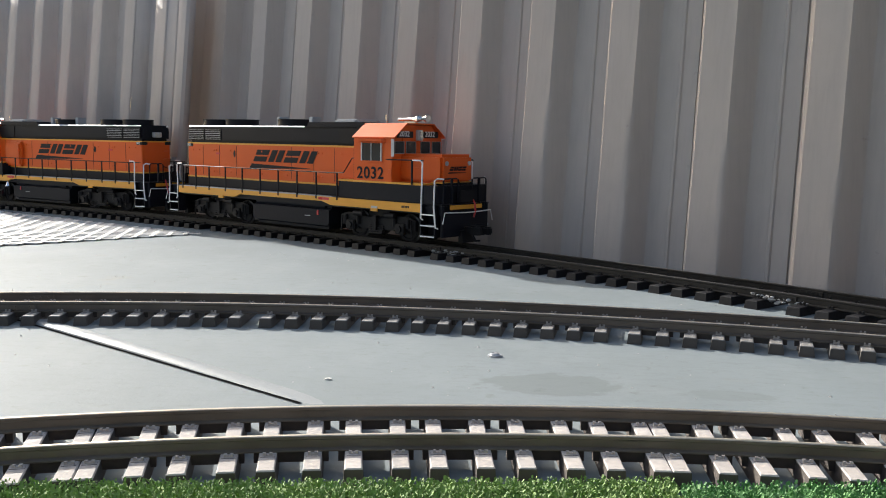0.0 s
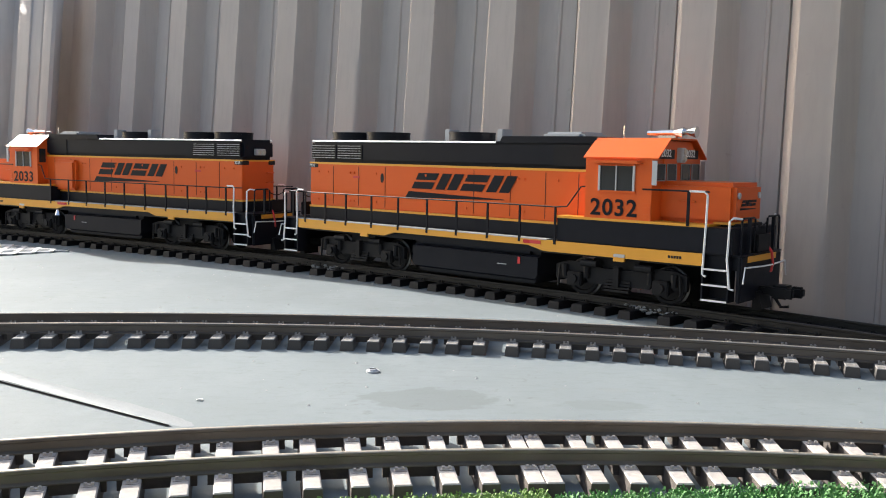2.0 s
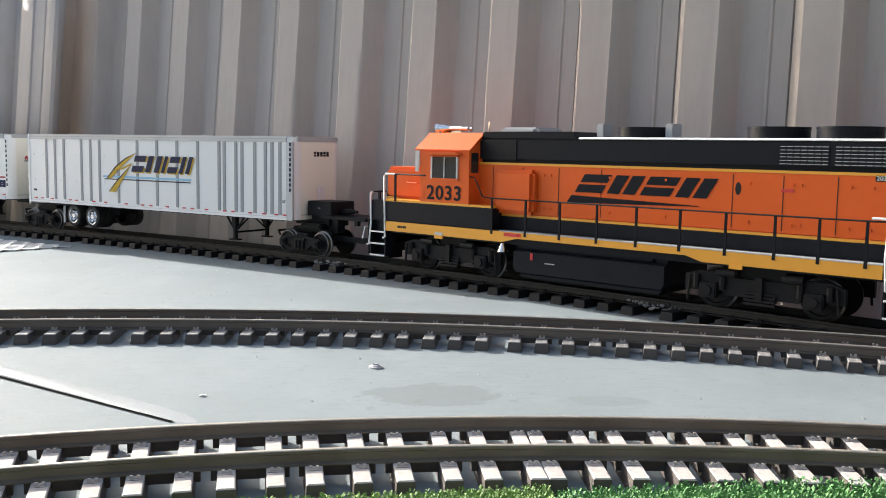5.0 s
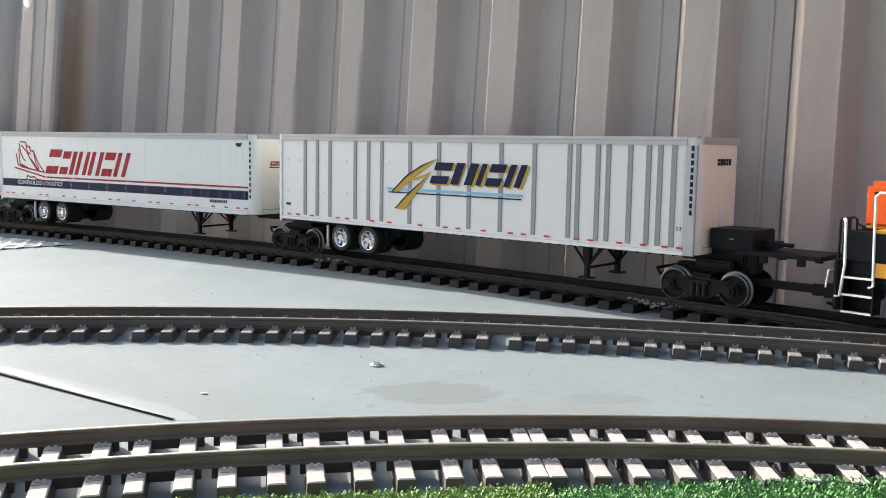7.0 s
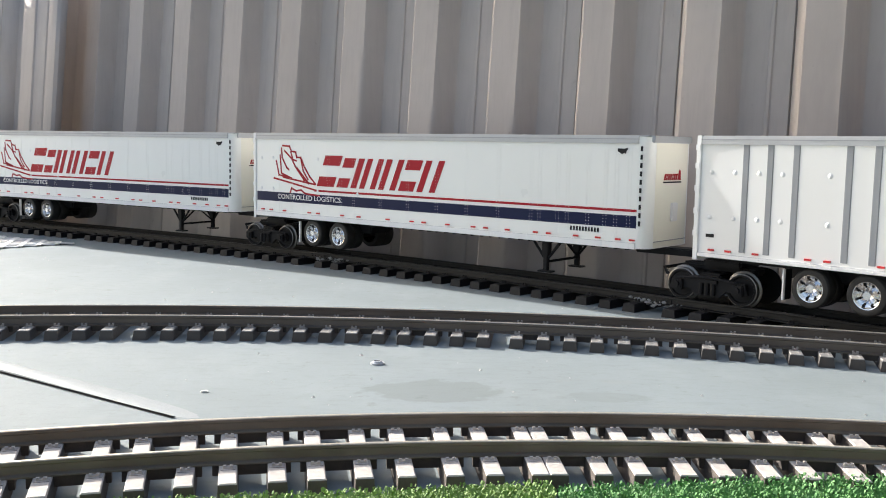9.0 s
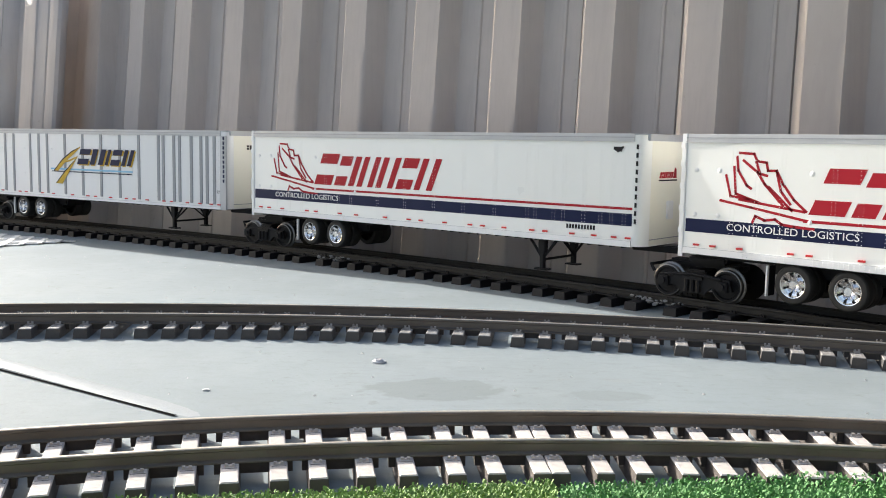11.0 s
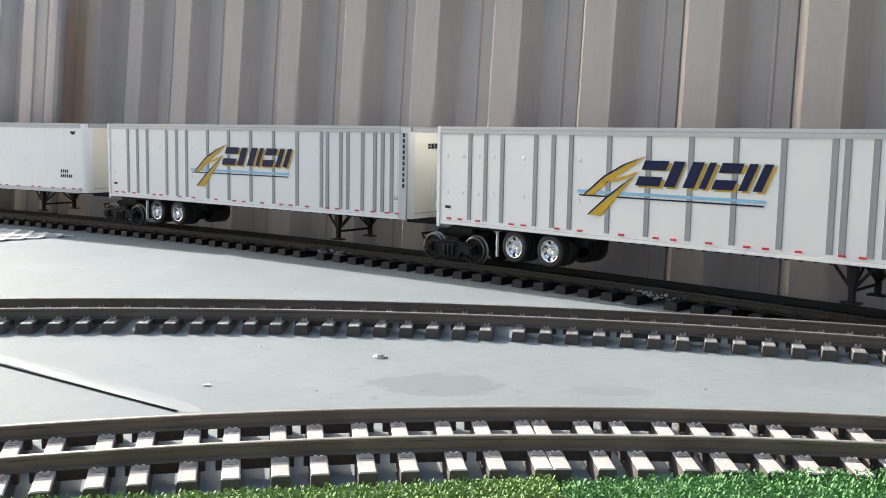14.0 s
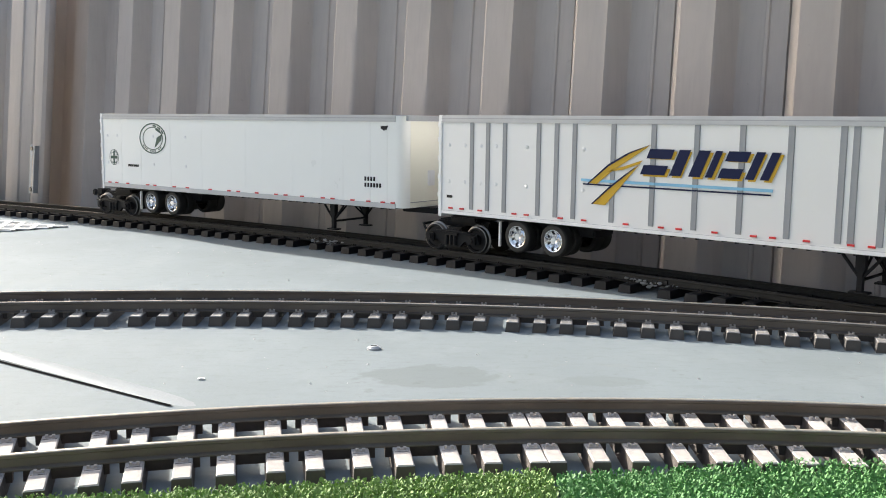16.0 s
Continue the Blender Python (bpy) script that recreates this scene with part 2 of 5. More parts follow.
def bm_tube(bm, pts, r, seg=6):
    """A round bar along a line of points."""
    pts = [Vector(p) for p in pts]
    rings = []
    for i, p in enumerate(pts):
        d = (pts[min(i + 1, len(pts) - 1)] - pts[max(i - 1, 0)]).normalized()
        side = d.cross(Vector((0.31, 0.87, 0.38))).normalized()
        up = d.cross(side)
        rings.append([bm.verts.new(p + side * r * math.cos(2 * math.pi * k / seg) + up * r * math.sin(2 * math.pi * k / seg)) for k in range(seg)])
    for a, b in zip(rings, rings[1:]):
        for k in range(seg):
            bm.faces.new((a[k], a[(k + 1) % seg], b[(k + 1) % seg], b[k]))
    bm.faces.new(rings[0][::-1])
    bm.faces.new(rings[-1])
    return bm


def tube(pts, r, seg=6):
    return bm_tube(bmesh.new(), pts, r, seg)


def bm_prism(bm, pts, y0, y1):
    """An outline of (x, z) points, pulled out from y0 to y1."""
    a = [bm.verts.new((x, y0, z)) for x, z in pts]
    b = [bm.verts.new((x, y1, z)) for x, z in pts]
    bm.faces.new(a)
    bm.faces.new(b[::-1])
    for i in range(len(pts)):
        j = (i + 1) % len(pts)
        bm.faces.new((a[i], b[i], b[j], a[j]))
    return bm


def prism(pts, y0, y1):
    bm = bm_prism(bmesh.new(), pts, y0, y1)
    bmesh.ops.recalc_face_normals(bm, faces=bm.faces)
    return bm


def part(name, bm, material, parent=None, label="", smooth=True):
    bmesh.ops.recalc_face_normals(bm, faces=bm.faces)
    me = bpy.data.meshes.new(name)
    bm.to_mesh(me)
    bm.free()
    me.materials.append(material)
    if smooth:
        me.shade_smooth()
        me.set_sharp_from_angle(angle=radians(32))
    ob = new(name, me)
    if parent:
        ob.parent = parent
    if label:
        ob["label"] = label
    return ob


def turned(bm, m):
    bmesh.ops.transform(bm, matrix=m, verts=bm.verts)
    return bm


def writing(name, text, size, m, material, parent, space=1.0, bold=0.0):
    """Built-in font as a thin mesh; m puts its plane and lower left corner."""
    cu = bpy.data.curves.new(name, "FONT")
    cu.body, cu.size, cu.extrude, cu.space_character, cu.resolution_u = text, size, 0.0001, space, 3
    cu.offset = size * bold
    tmp = bpy.data.objects.new(name, cu)
    scene.collection.objects.link(tmp)
    bpy.context.view_layer.update()
    me = bpy.data.meshes.new_from_object(tmp.evaluated_get(bpy.context.evaluated_depsgraph_get()))
    bpy.data.objects.remove(tmp)
    me.materials.clear()
    me.materials.append(material)
    ob = new(name, me)
    ob.parent = parent
    ob.matrix_basis = m
    return ob


def on_side(x, y, z, wide=1.0):
    """Writing that stands on the side that faces -y."""
    return Matrix.Translation((x, y, z)) @ Matrix.Rotation(math.pi / 2, 4, "X") @ Matrix.Diagonal((wide, 1, 1, 1))


def slanted(bm, x0, x1, z0, z1, lean, y, slot=0, gap=0.13):
    """A slanted block of a wordmark, drawn as a plain shape; slot splits it in two."""
    h = z1 - z0

    def at(x, f):
        return (x + lean * h * f, z0 + h * f)
    w = x1 - x0
    if slot == 0:
        bm_prism(bm, [at(x0, 0), at(x1, 0), at(x1, 1), at(x0, 1)], y, y - 0.0003)
    elif slot == 1:
        bm_prism(bm, [at(x0, 0), at(x1, 0), at(x1, 0.5 - gap / 2), at(x0, 0.5 - gap / 2)], y, y - 0.0003)
        bm_prism(bm, [at(x0, 0.5 + gap / 2), at(x1, 0.5 + gap / 2), at(x1, 1), at(x0, 1)], y, y - 0.0003)
    else:
        bm_prism(bm, [at(x0, 0), at(x0 + w * (0.5 - gap / 2), 0), at(x0 + w * (0.5 - gap / 2), 1), at(x0, 1)], y, y - 0.0003)
        bm_prism(bm, [at(x0 + w * (0.5 + gap / 2), 0), at(x1, 0), at(x1, 1), at(x0 + w * (0.5 + gap / 2), 1)], y, y - 0.0003)
    return bm


# ---- deck ----
ground = part("ground", box(-30, 30, -30, 40, -0.34, -0.30), M_SOIL, smooth=False)
tagged(ground, "bare gravelly soil round the raised deck", "ground", kind="structure")
# the raised deck ends just behind the train's track
bm = bmesh.new()
rim = [(-3.2014 + 5.081 * math.cos(radians(a)), -2.7657 + 5.081 * math.sin(radians(a))) for a in range(0, 77)]
rim += [(-6.0, 4.6), (-6.0, -6.0), (1.86, -6.0)]
lo, hi = ([bm.verts.new((x, y, z)) for x, y in rim] for z in (-0.30, 0.0))
bm.faces.new(hi)
bm.faces.new(lo[::-1])
for i in range(len(rim)):
    j = (i + 1) % len(rim)
    bm.faces.new((lo[i], lo[j], hi[j], hi[i]))
bmesh.ops.recalc_face_normals(bm, faces=bm.faces)
deck = part("floor_deck", bm, M_DECK, smooth=False)
tagged(deck, "weathered grey painted deck carrying the tracks", "deck", kind="structure")


def along(p0, p1, prof, taper=0.0):
    """A strip with that cross profile (across, up), from p0 to p1 on the deck."""
    bm = bmesh.new()
    p0, p1 = Vector(p0), Vector(p1)
    d = (p1 - p0).normalized()
    side = Vector((-d.y, d.x, 0))
    n = 24
    rows = []
    for i in range(n + 1):
        k = min(1.0, (1 - i / n) / taper) if taper else 1.0
        rows.append([bm.verts.new(p0.lerp(p1, i / n) + side * (a + 0.0004 * noise.noise((i * 1.3, a * 900, 2)) if i < n else a) + Vector((0, 0, z * k - 0.0004 * (1 - k)))) for a, z in prof])
    for r0, r1 in zip(rows, rows[1:]):
        for j in range(len(prof) - 1):
            bm.faces.new((r0[j], r0[j + 1], r1[j + 1], r1[j]))
    return bm


SEAM0, SEAM1 = (-0.90, 1.022, 0.0), (-0.1503, 0.5187, 0.0)
seam = part("seam_strip", along(SEAM0, (-0.1200, 0.4984, 0.0), [(0.0006, 0.0), (0.0012, 0.0014), (0.0035, 0.0024), (0.0075, 0.0027), (0.0115, 0.0022), (0.0155, 0.0011), (0.0195, -0.0002)], 0.22), M_BEAD)
tagged(seam, "grey painted bead along a deck seam", "deck seam", kind="structure")
crack = part("seam_gap", along(SEAM0, SEAM1, [(-0.0022, 0.0005), (-0.0008, 0.0007), (0.0006, 0.0005)]), M_GAP_BLACK)
tagged(crack, "dark open joint beside the deck bead", "deck seam", kind="structure")


def bolt(x, y, r):
    bm = cyl((x, y, 0.0006), "z", r * 1.35, 0.0012, 20)
    bm_cyl(bm, (x, y, 0.0017), "z", r, 0.0014, 20, r * 0.8)
    ob = part("deck_bolt", bm, M_SILVER)
    bm = box(x - r * 0.6, x + r * 0.6, y - r * 0.12, y + r * 0.12, 0.0023, 0.0027)
    part("slot", bm, M_GAP_BLACK, ob)
    return tagged(ob, "small steel screw head set in the grey deck", "screw", "deck screws")


bolt(-0.0462, 0.6594, 0.0037)
chip = part("paint_chip", prism([(-0.1506, 0.0004), (-0.1498, 0.0008), (-0.1475, 0.0013), (-0.1458, 0.0008), (-0.1462, 0.0002)], 0.5735, 0.5757), M_SHEET)
tagged(chip, "small curled white paint chip lying on the grey deck", "paint chip")

rng = random.Random(4)
verts, faces = [], []
for i in range(260):
    x, y, r = rng.uniform(-0.6, 0.5), rng.uniform(0.5, 1.25), rng.uniform(0.0004, 0.0013)
    k = len(verts)
    verts += [(x - r, y, 0), (x + r, y, 0), (x, y - r, 0), (x + r * 0.2, y + r, 0), (x, y, r * 0.9)]
    faces += [(k, k + 2, k + 4), (k + 2, k + 1, k + 4), (k + 1, k + 3, k + 4), (k + 3, k, k + 4)]
me = bpy.data.meshes.new("grit")
me.from_pydata(verts, [], faces)
me.materials.append(M_FROST)
tagged(new("grit", me), "pale grit and paint crumbs scattered on the deck", "grit", kind="stuff")


def expanded_sheet():
    """A lattice sheet: two families of bars across a slanted field."""
    p0, e1, e2 = Vector((-0.556, 1.402, 0)), Vector((-0.442, -0.475, 0)), Vector((-0.69, 0.40, 0))
    n = 24
    verts, faces = [], []

    def bar(a0, b0, a1, b1, w, z):
        q0, q1 = p0 + e1 * a0 + e2 * b0, p0 + e1 * a1 + e2 * b1
        d = (q1 - q0).normalized()
        s = Vector((-d.y, d.x, 0)) * w
        k = len(verts)
        for q in (q0, q1):
            for sg in (-1, 1):
                for h in (0.0004, z):
                    verts.append(tuple(q + s * sg + Vector((0, 0, h))))
        faces.extend([(k, k + 1, k + 5, k + 4), (k + 2, k + 6, k + 7, k + 3), (k + 1, k + 3, k + 7, k + 5), (k, k + 4, k + 6, k + 2)])
    for k in range(1, 2 * n):
        c = k / n
        bar(max(0, c - 1), min(1, c), min(1, c), max(0, c - 1), 0.0034, 0.0024)
        c = k / n - 1
        bar(max(0, c), max(0, -c), min(1, 1 + c), min(1, 1 - c), 0.0034, 0.0022)
    me = bpy.data.meshes.new("expanded_metal_sheet")
    me.from_pydata(verts, [], faces)
    me.materials.append(M_SHEET)
    top = tagged(new("expanded_metal_sheet", me), "white expanded-metal lattice sheet lying on the deck", "metal sheet", kind="stuff")
    # a black sheet paints the shade seen through the lattice holes
    bm = bmesh.new()
    bm.faces.new([bm.verts.new(p0 + e1 * i + e2 * j + Vector((0, 0, 0.0003))) for i, j in ((0, 0), (1, 0), (1, 1), (0, 1))])
    part("shade_backing", bm, M_GAP_BLACK, top, "black sheet standing in for the shade under the lattice")
    return top


expanded_sheet()


# ---- fence ----
FENCE_UP = Vector((0.045, 0.09, 1.0))
PITCH = 0.12885
# one wave: (along, towards the tracks)
WAVE = [(0.0, 0.0), (0.003, -0.003), (0.014, -0.026), (0.017, -0.028), (0.0455, -0.028), (0.047, -0.0262), (0.0495, -0.0262), (0.051, -0.028),
        (0.0700, -0.028), (0.0712, -0.0312), (0.0730, -0.0312), (0.0742, -0.0262), (0.0865, -0.0025), (0.090, 0.0), (0.100, 0.0), (0.110, 0.0), (0.1215, 0.0), (0.1272, -0.0004)]


# the ridge edges that are dented forward, by wave: from and to height
DENTS = {1: (0.24, 0.28), 2: (0.17, 0.27), 3: (0.04, 0.31), 4: (0.01, 0.23), 5: (0.0, 0.21), 6: (0.01, 0.16), 7: (-0.03, 0.13), 8: (-0.03, 0.10)}


def fence_sheet(name, heading, u0, pitch, first, last, d_high, height, bulge, dents):
    """A steel sheet of waves first..last; d_high: its distance at 0.22 m up."""
    h = radians(heading)
    u, back = Vector((math.cos(h), math.sin(h), 0)), Vector((-math.sin(h), math.cos(h), 0))
    d0 = d_high - 0.22 * FENCE_UP.dot(back)
    bm = bmesh.new()
    prof = [(u0 + k * pitch + a, o) for k in range(first, last) for a, o in WAVE]
    levels = [-0.30] + [0.02 * i - 0.04 for i in range(24)] + [height]
    grid = []
    for n, (a, o) in enumerate(prof):
        col = []
        for z in levels:
            k = first + n // len(WAVE)
            low, high = dents.get(k, (0.9, 0.8))
            dent = max(0.0, min(1.0, (z - low) / 0.02, (high - z) / 0.03)) * (0.75 + 0.9 * noise.noise((k * 1.7, z * 14.0, 3.3)))
            lip = (0.0, 0.0010, 0.0016)[max(0, n % len(WAVE) - len(WAVE) + 3)] * max(0.0, dent)
            wob = -lip + bulge * noise.noise((a * 3.1, z * 5.0, 7.7)) + 0.0007 * noise.noise((a * 30.0, z * 16.0, 1.7))
            foot = u * (a - 0.22 * FENCE_UP.dot(u)) + back * (d0 - o + wob)
            col.append(bm.verts.new(foot + FENCE_UP * z))
        grid.append(col)
    for c0, c1 in zip(grid, grid[1:]):
        for j in range(len(levels) - 1):
            bm.faces.new((c0[j], c1[j], c1[j + 1], c0[j + 1]))
    ob = part(name, bm, M_FENCE)
    m = ob.modifiers.new("thickness", "SOLIDIFY")
    m.thickness, m.offset = 0.001, -1
    return tagged(ob, "grey-brown corrugated steel fence sheet behind the railway", "fence", kind="structure")


fence_sheet("wall_main", -36.5, -1.4123, PITCH, -2, 30, 1.0067, 0.50, 0.0022, DENTS)
fence_sheet("wall_left", -34.0, -2.2025, 0.127, -22, 4, 1.0048, 0.50, 0.0016, {})


def fence_post():
    """The folded steel channel that ends one sheet, with its dark gap."""
    h = radians(-34)
    u, back = Vector((math.cos(h), math.sin(h), 0)), Vector((-math.sin(h), math.cos(h), 0))
    d0 = 1.0048 - 0.22 * FENCE_UP.dot(back)
    prof = [(-0.177, 0.0), (-0.163, 0.026), (-0.120, 0.026), (-0.108, 0.002), (-0.085, 0.002), (-0.072, 0.0002), (-0.070, 0.0002), (-0.068, 0.003),
            (-0.038, 0.003), (-0.034, 0.006), (-0.031, 0.006), (-0.028, 0.001), (-0.020, 0.0), (-0.004, 0.0), (0.0, 0.004), (0.0, 0.016)]
    bm = bmesh.new()
    cols = []
    for a, o in prof:
        foot = u * (-1.5172 + a - 0.22 * FENCE_UP.dot(u)) + back * (d0 + o)
        cols.append([bm.verts.new(foot + FENCE_UP * z) for z in (-0.3, 0.3, 0.50)])
    for c0, c1 in zip(cols, cols[1:]):
        for j in range(2):
            bm.faces.new((c0[j], c1[j], c1[j + 1], c0[j + 1]))
    ob = part("fence_post", bm, M_FENCE)
    ob.modifiers.new("thickness", "SOLIDIFY").thickness = 0.0015
    tagged(ob, "folded steel channel post joining two fence sheets", "fence post", kind="structure")
    base = u * (-1.5172 - 0.019 - 0.22 * FENCE_UP.dot(u)) + back * (d0 + 0.0035)
    m = Matrix.Translation(base) @ Matrix(((u.x, back.x, 0.045, 0), (u.y, back.y, 0.09, 0), (0, 0, 1, 0), (0, 0, 0, 1)))
    br = part("hinge_bracket", turned(box(-0.018, 0.012, -0.003, 0.001, 0.028, 0.115, bevel=0.0008), m), M_GALV)
    for x, z in ((-0.010, 0.108), (0.004, 0.050), (-0.010, 0.036), (0.006, 0.082)):
        part("bolt_head", turned(cyl((x, -0.0045, z), "y", 0.0035, 0.003, 6), m), M_STEEL, br)
    part("fold", turned(box(0.0095, 0.0125, -0.014, -0.003, 0.03, 0.113), m), M_GALV, br)
    tagged(br, "galvanised steel bracket bolted to the fence post", "bracket")


fence_post()


# an unseen dark wall added behind the camera to dim the fence flanks,
# with a portal through which the train leaves
bm = box(-1.7, 0.75, -0.06, 0.06, -0.3, 2.6)
bm_box(bm, 0.75, 1.13, -0.06, 0.06, 0.30, 2.6)
bm_box(bm, 1.13, 1.7, -0.06, 0.06, -0.3, 2.6)
w = part("light_blocker", bm, M_BLOCKER, smooth=False)
w.matrix_basis = Matrix.Translation((0.72, -1.66, 0)) @ Matrix.Rotation(math.atan2(0.4, 0.92), 4, "Z")
tagged(w, "unseen dark wall added to dim the fence flanks", "wall", kind="structure")


# ---- turf in front of the near track ----
def turf(name, material, label, x0, x1, edge, seed):
    rng = random.Random(seed)
    verts, faces = [], []
    n = 0
    while n < 52000:
        x = rng.uniform(x0, x1)
        y = rng.uniform(0.32, 0.43)
        if y > edge(x) + 0.0025 * noise.noise((x * 90, seed, 0)):
            continue
        n += 1
        z = rng.uniform(0.0005, 0.0095) * (1 if y < edge(x) - 0.004 else 0.7)
        a, t, r = rng.uniform(0, 6.283), rng.uniform(-0.9, 0.9), rng.uniform(0.0006, 0.0012)
        dx, dy, dz = math.cos(a) * math.cos(t) * r, math.sin(a) * math.cos(t) * r, abs(math.sin(t)) * r + 0.0008
        ox, oy = -math.sin(a) * r * 0.45, math.cos(a) * r * 0.45
        k = len(verts)
        verts += [(x - ox, y - oy, z), (x + ox, y + oy, z), (x + dx + ox, y + dy + oy, z + dz), (x + dx - ox, y + dy - oy, z + dz),
                  (x + dx * 1.6, y + dy * 1.6, z + dz * 0.6)]
        faces += [(k, k + 1, k + 2, k + 3), (k + 3, k + 2, k + 4)]
    k = len(verts)
    for i in range(21):
        x = x0 + (x1 - x0) * i / 20
        verts += [(x, 0.05, 0.005), (x, edge(x) - 0.001, 0.005)]
        if i:
            faces.append((k + 2 * i - 2, k + 2 * i, k + 2 * i + 1, k + 2 * i - 1))
    me = bpy.data.meshes.new(name)
    me.from_pydata(verts, [], faces)
    me.materials.append(material)
    return tagged(new(name, me), label, "artificial turf", kind="stuff")


turf("turf_mat", M_TURF, "dark green crumbly model turf beside the track", 0.052, 0.36, lambda x: 0.401 + 0.17 * (x - 0.05) - 0.55 * max(0, x - 0.16) ** 1.5, 3)
turf("turf_mat", M_TURF_LIGHT, "yellow-green crumbly model turf beside the track", -0.36, 0.050, lambda x: 0.4035 + 0.17 * (x - 0.03), 5)


# ---- tracks ----
def arc_point(c, r, ang, z=0.0):
    return Vector((c[0] + r * math.cos(ang), c[1] + r * math.sin(ang), z))


RAIL_SECTION = [(-0.0035, 0.0), (0.0035, 0.0), (0.0035, 0.0008), (0.0008, 0.0016), (0.0008, 0.0058), (0.0014, 0.0064), (0.0014, 0.0080),
                (0.0010, 0.0085), (-0.0010, 0.0085), (-0.0014, 0.0080), (-0.0014, 0.0064), (-0.0008, 0.0058), (-0.0008, 0.0016), (-0.0035, 0.0008)]


def rail_mesh(c, r, a0, a1, z, section=RAIL_SECTION):
    bm = bmesh.new()
    n = max(4, int(abs(a1 - a0) * r / 0.015))
    rings = []
    for i in range(n + 1):
        a = a0 + (a1 - a0) * i / n
        rings.append([bm.verts.new(arc_point(c, r + y, a, z + h)) for y, h in section])
    for r0, r1 in zip(rings, rings[1:]):
        for j in range(len(section)):
            k = (j + 1) % len(section)
            f = bm.faces.new((r0[j], r0[k], r1[k], r1[j]))
            if len(section) > 8 and 7 <= j <= 8:
                f.material_index = 1
    bm.faces.new(rings[0])
    bm.faces.new(rings[-1][::-1])
    return bm


def sleeper_mesh(material, top_material, w0, w1, chair, l, h):
    bm = bmesh.new()
    v = [bm.verts.new(p) for p in ((-l, -w0, 0), (l, -w0, 0), (l, w0, 0), (-l, w0, 0), (-l + .001, -w1, h - .0006), (l - .001, -w1, h - .0006),
                                   (l - .001, w1, h - .0006), (-l + .001, w1, h - .0006),
                                   (-l + .0016, -w1 + .0006, h), (l - .0016, -w1 + .0006, h), (l - .0016, w1 - .0006, h), (-l + .0016, w1 - .0006, h))]
    for f in ((0, 1, 5, 4), (1, 2, 6, 5), (2, 3, 7, 6), (3, 0, 4, 7), (4, 5, 9, 8), (5, 6, 10, 9), (6, 7, 11, 10), (7, 4, 8, 11), (8, 9, 10, 11)):
        bm.faces.new([v[i] for i in f])
    nubs = []
    for s in (-1, 1):
        for q in (-1, 1):
            y = s * 0.0237 + q * 0.0046
            bm_box(bm, y - 0.0022, y + 0.0012, -w1 * 0.8, w1 * 0.8, h - 0.0002, h + 0.0002)
            bm_box(bm, y - 0.0010, y + 0.0008, -0.0022, 0.0022, h + 0.0002, h + chair * 0.5)
            nubs.append(len(bm.faces))
            for w in (-0.0015, 0.0015):
                bm_box(bm, y - 0.0010, y + 0.0008, w - 0.0007, w + 0.0007, h + chair * 0.5, h + chair)
                nubs.append(len(bm.faces))
    bmesh.ops.recalc_face_normals(bm, faces=bm.faces)
    bm.normal_update()
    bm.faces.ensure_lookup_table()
    # upward faces take the top material, the other faces the darker one
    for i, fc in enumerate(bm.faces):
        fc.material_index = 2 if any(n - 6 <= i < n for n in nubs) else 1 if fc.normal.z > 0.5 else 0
    me = bpy.data.meshes.new("sleeper")
    bm.to_mesh(me)
    bm.free()
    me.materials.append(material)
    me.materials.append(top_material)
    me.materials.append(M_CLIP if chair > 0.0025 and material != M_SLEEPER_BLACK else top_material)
    return me


def web_mesh(material, length, notch, low, high):
    """The thin plastic bar that links two sleepers under a rail, clear of the deck."""
    bm = bmesh.new()
    for q in (-1, 1):
        bm_box(bm, -0.0022, 0.0022, q * length * notch, q * length / 2, low, high)
    me = bpy.data.meshes.new("link_bar")
    bm.to_mesh(me)
    bm.free()
    me.materials.append(material)
    return me


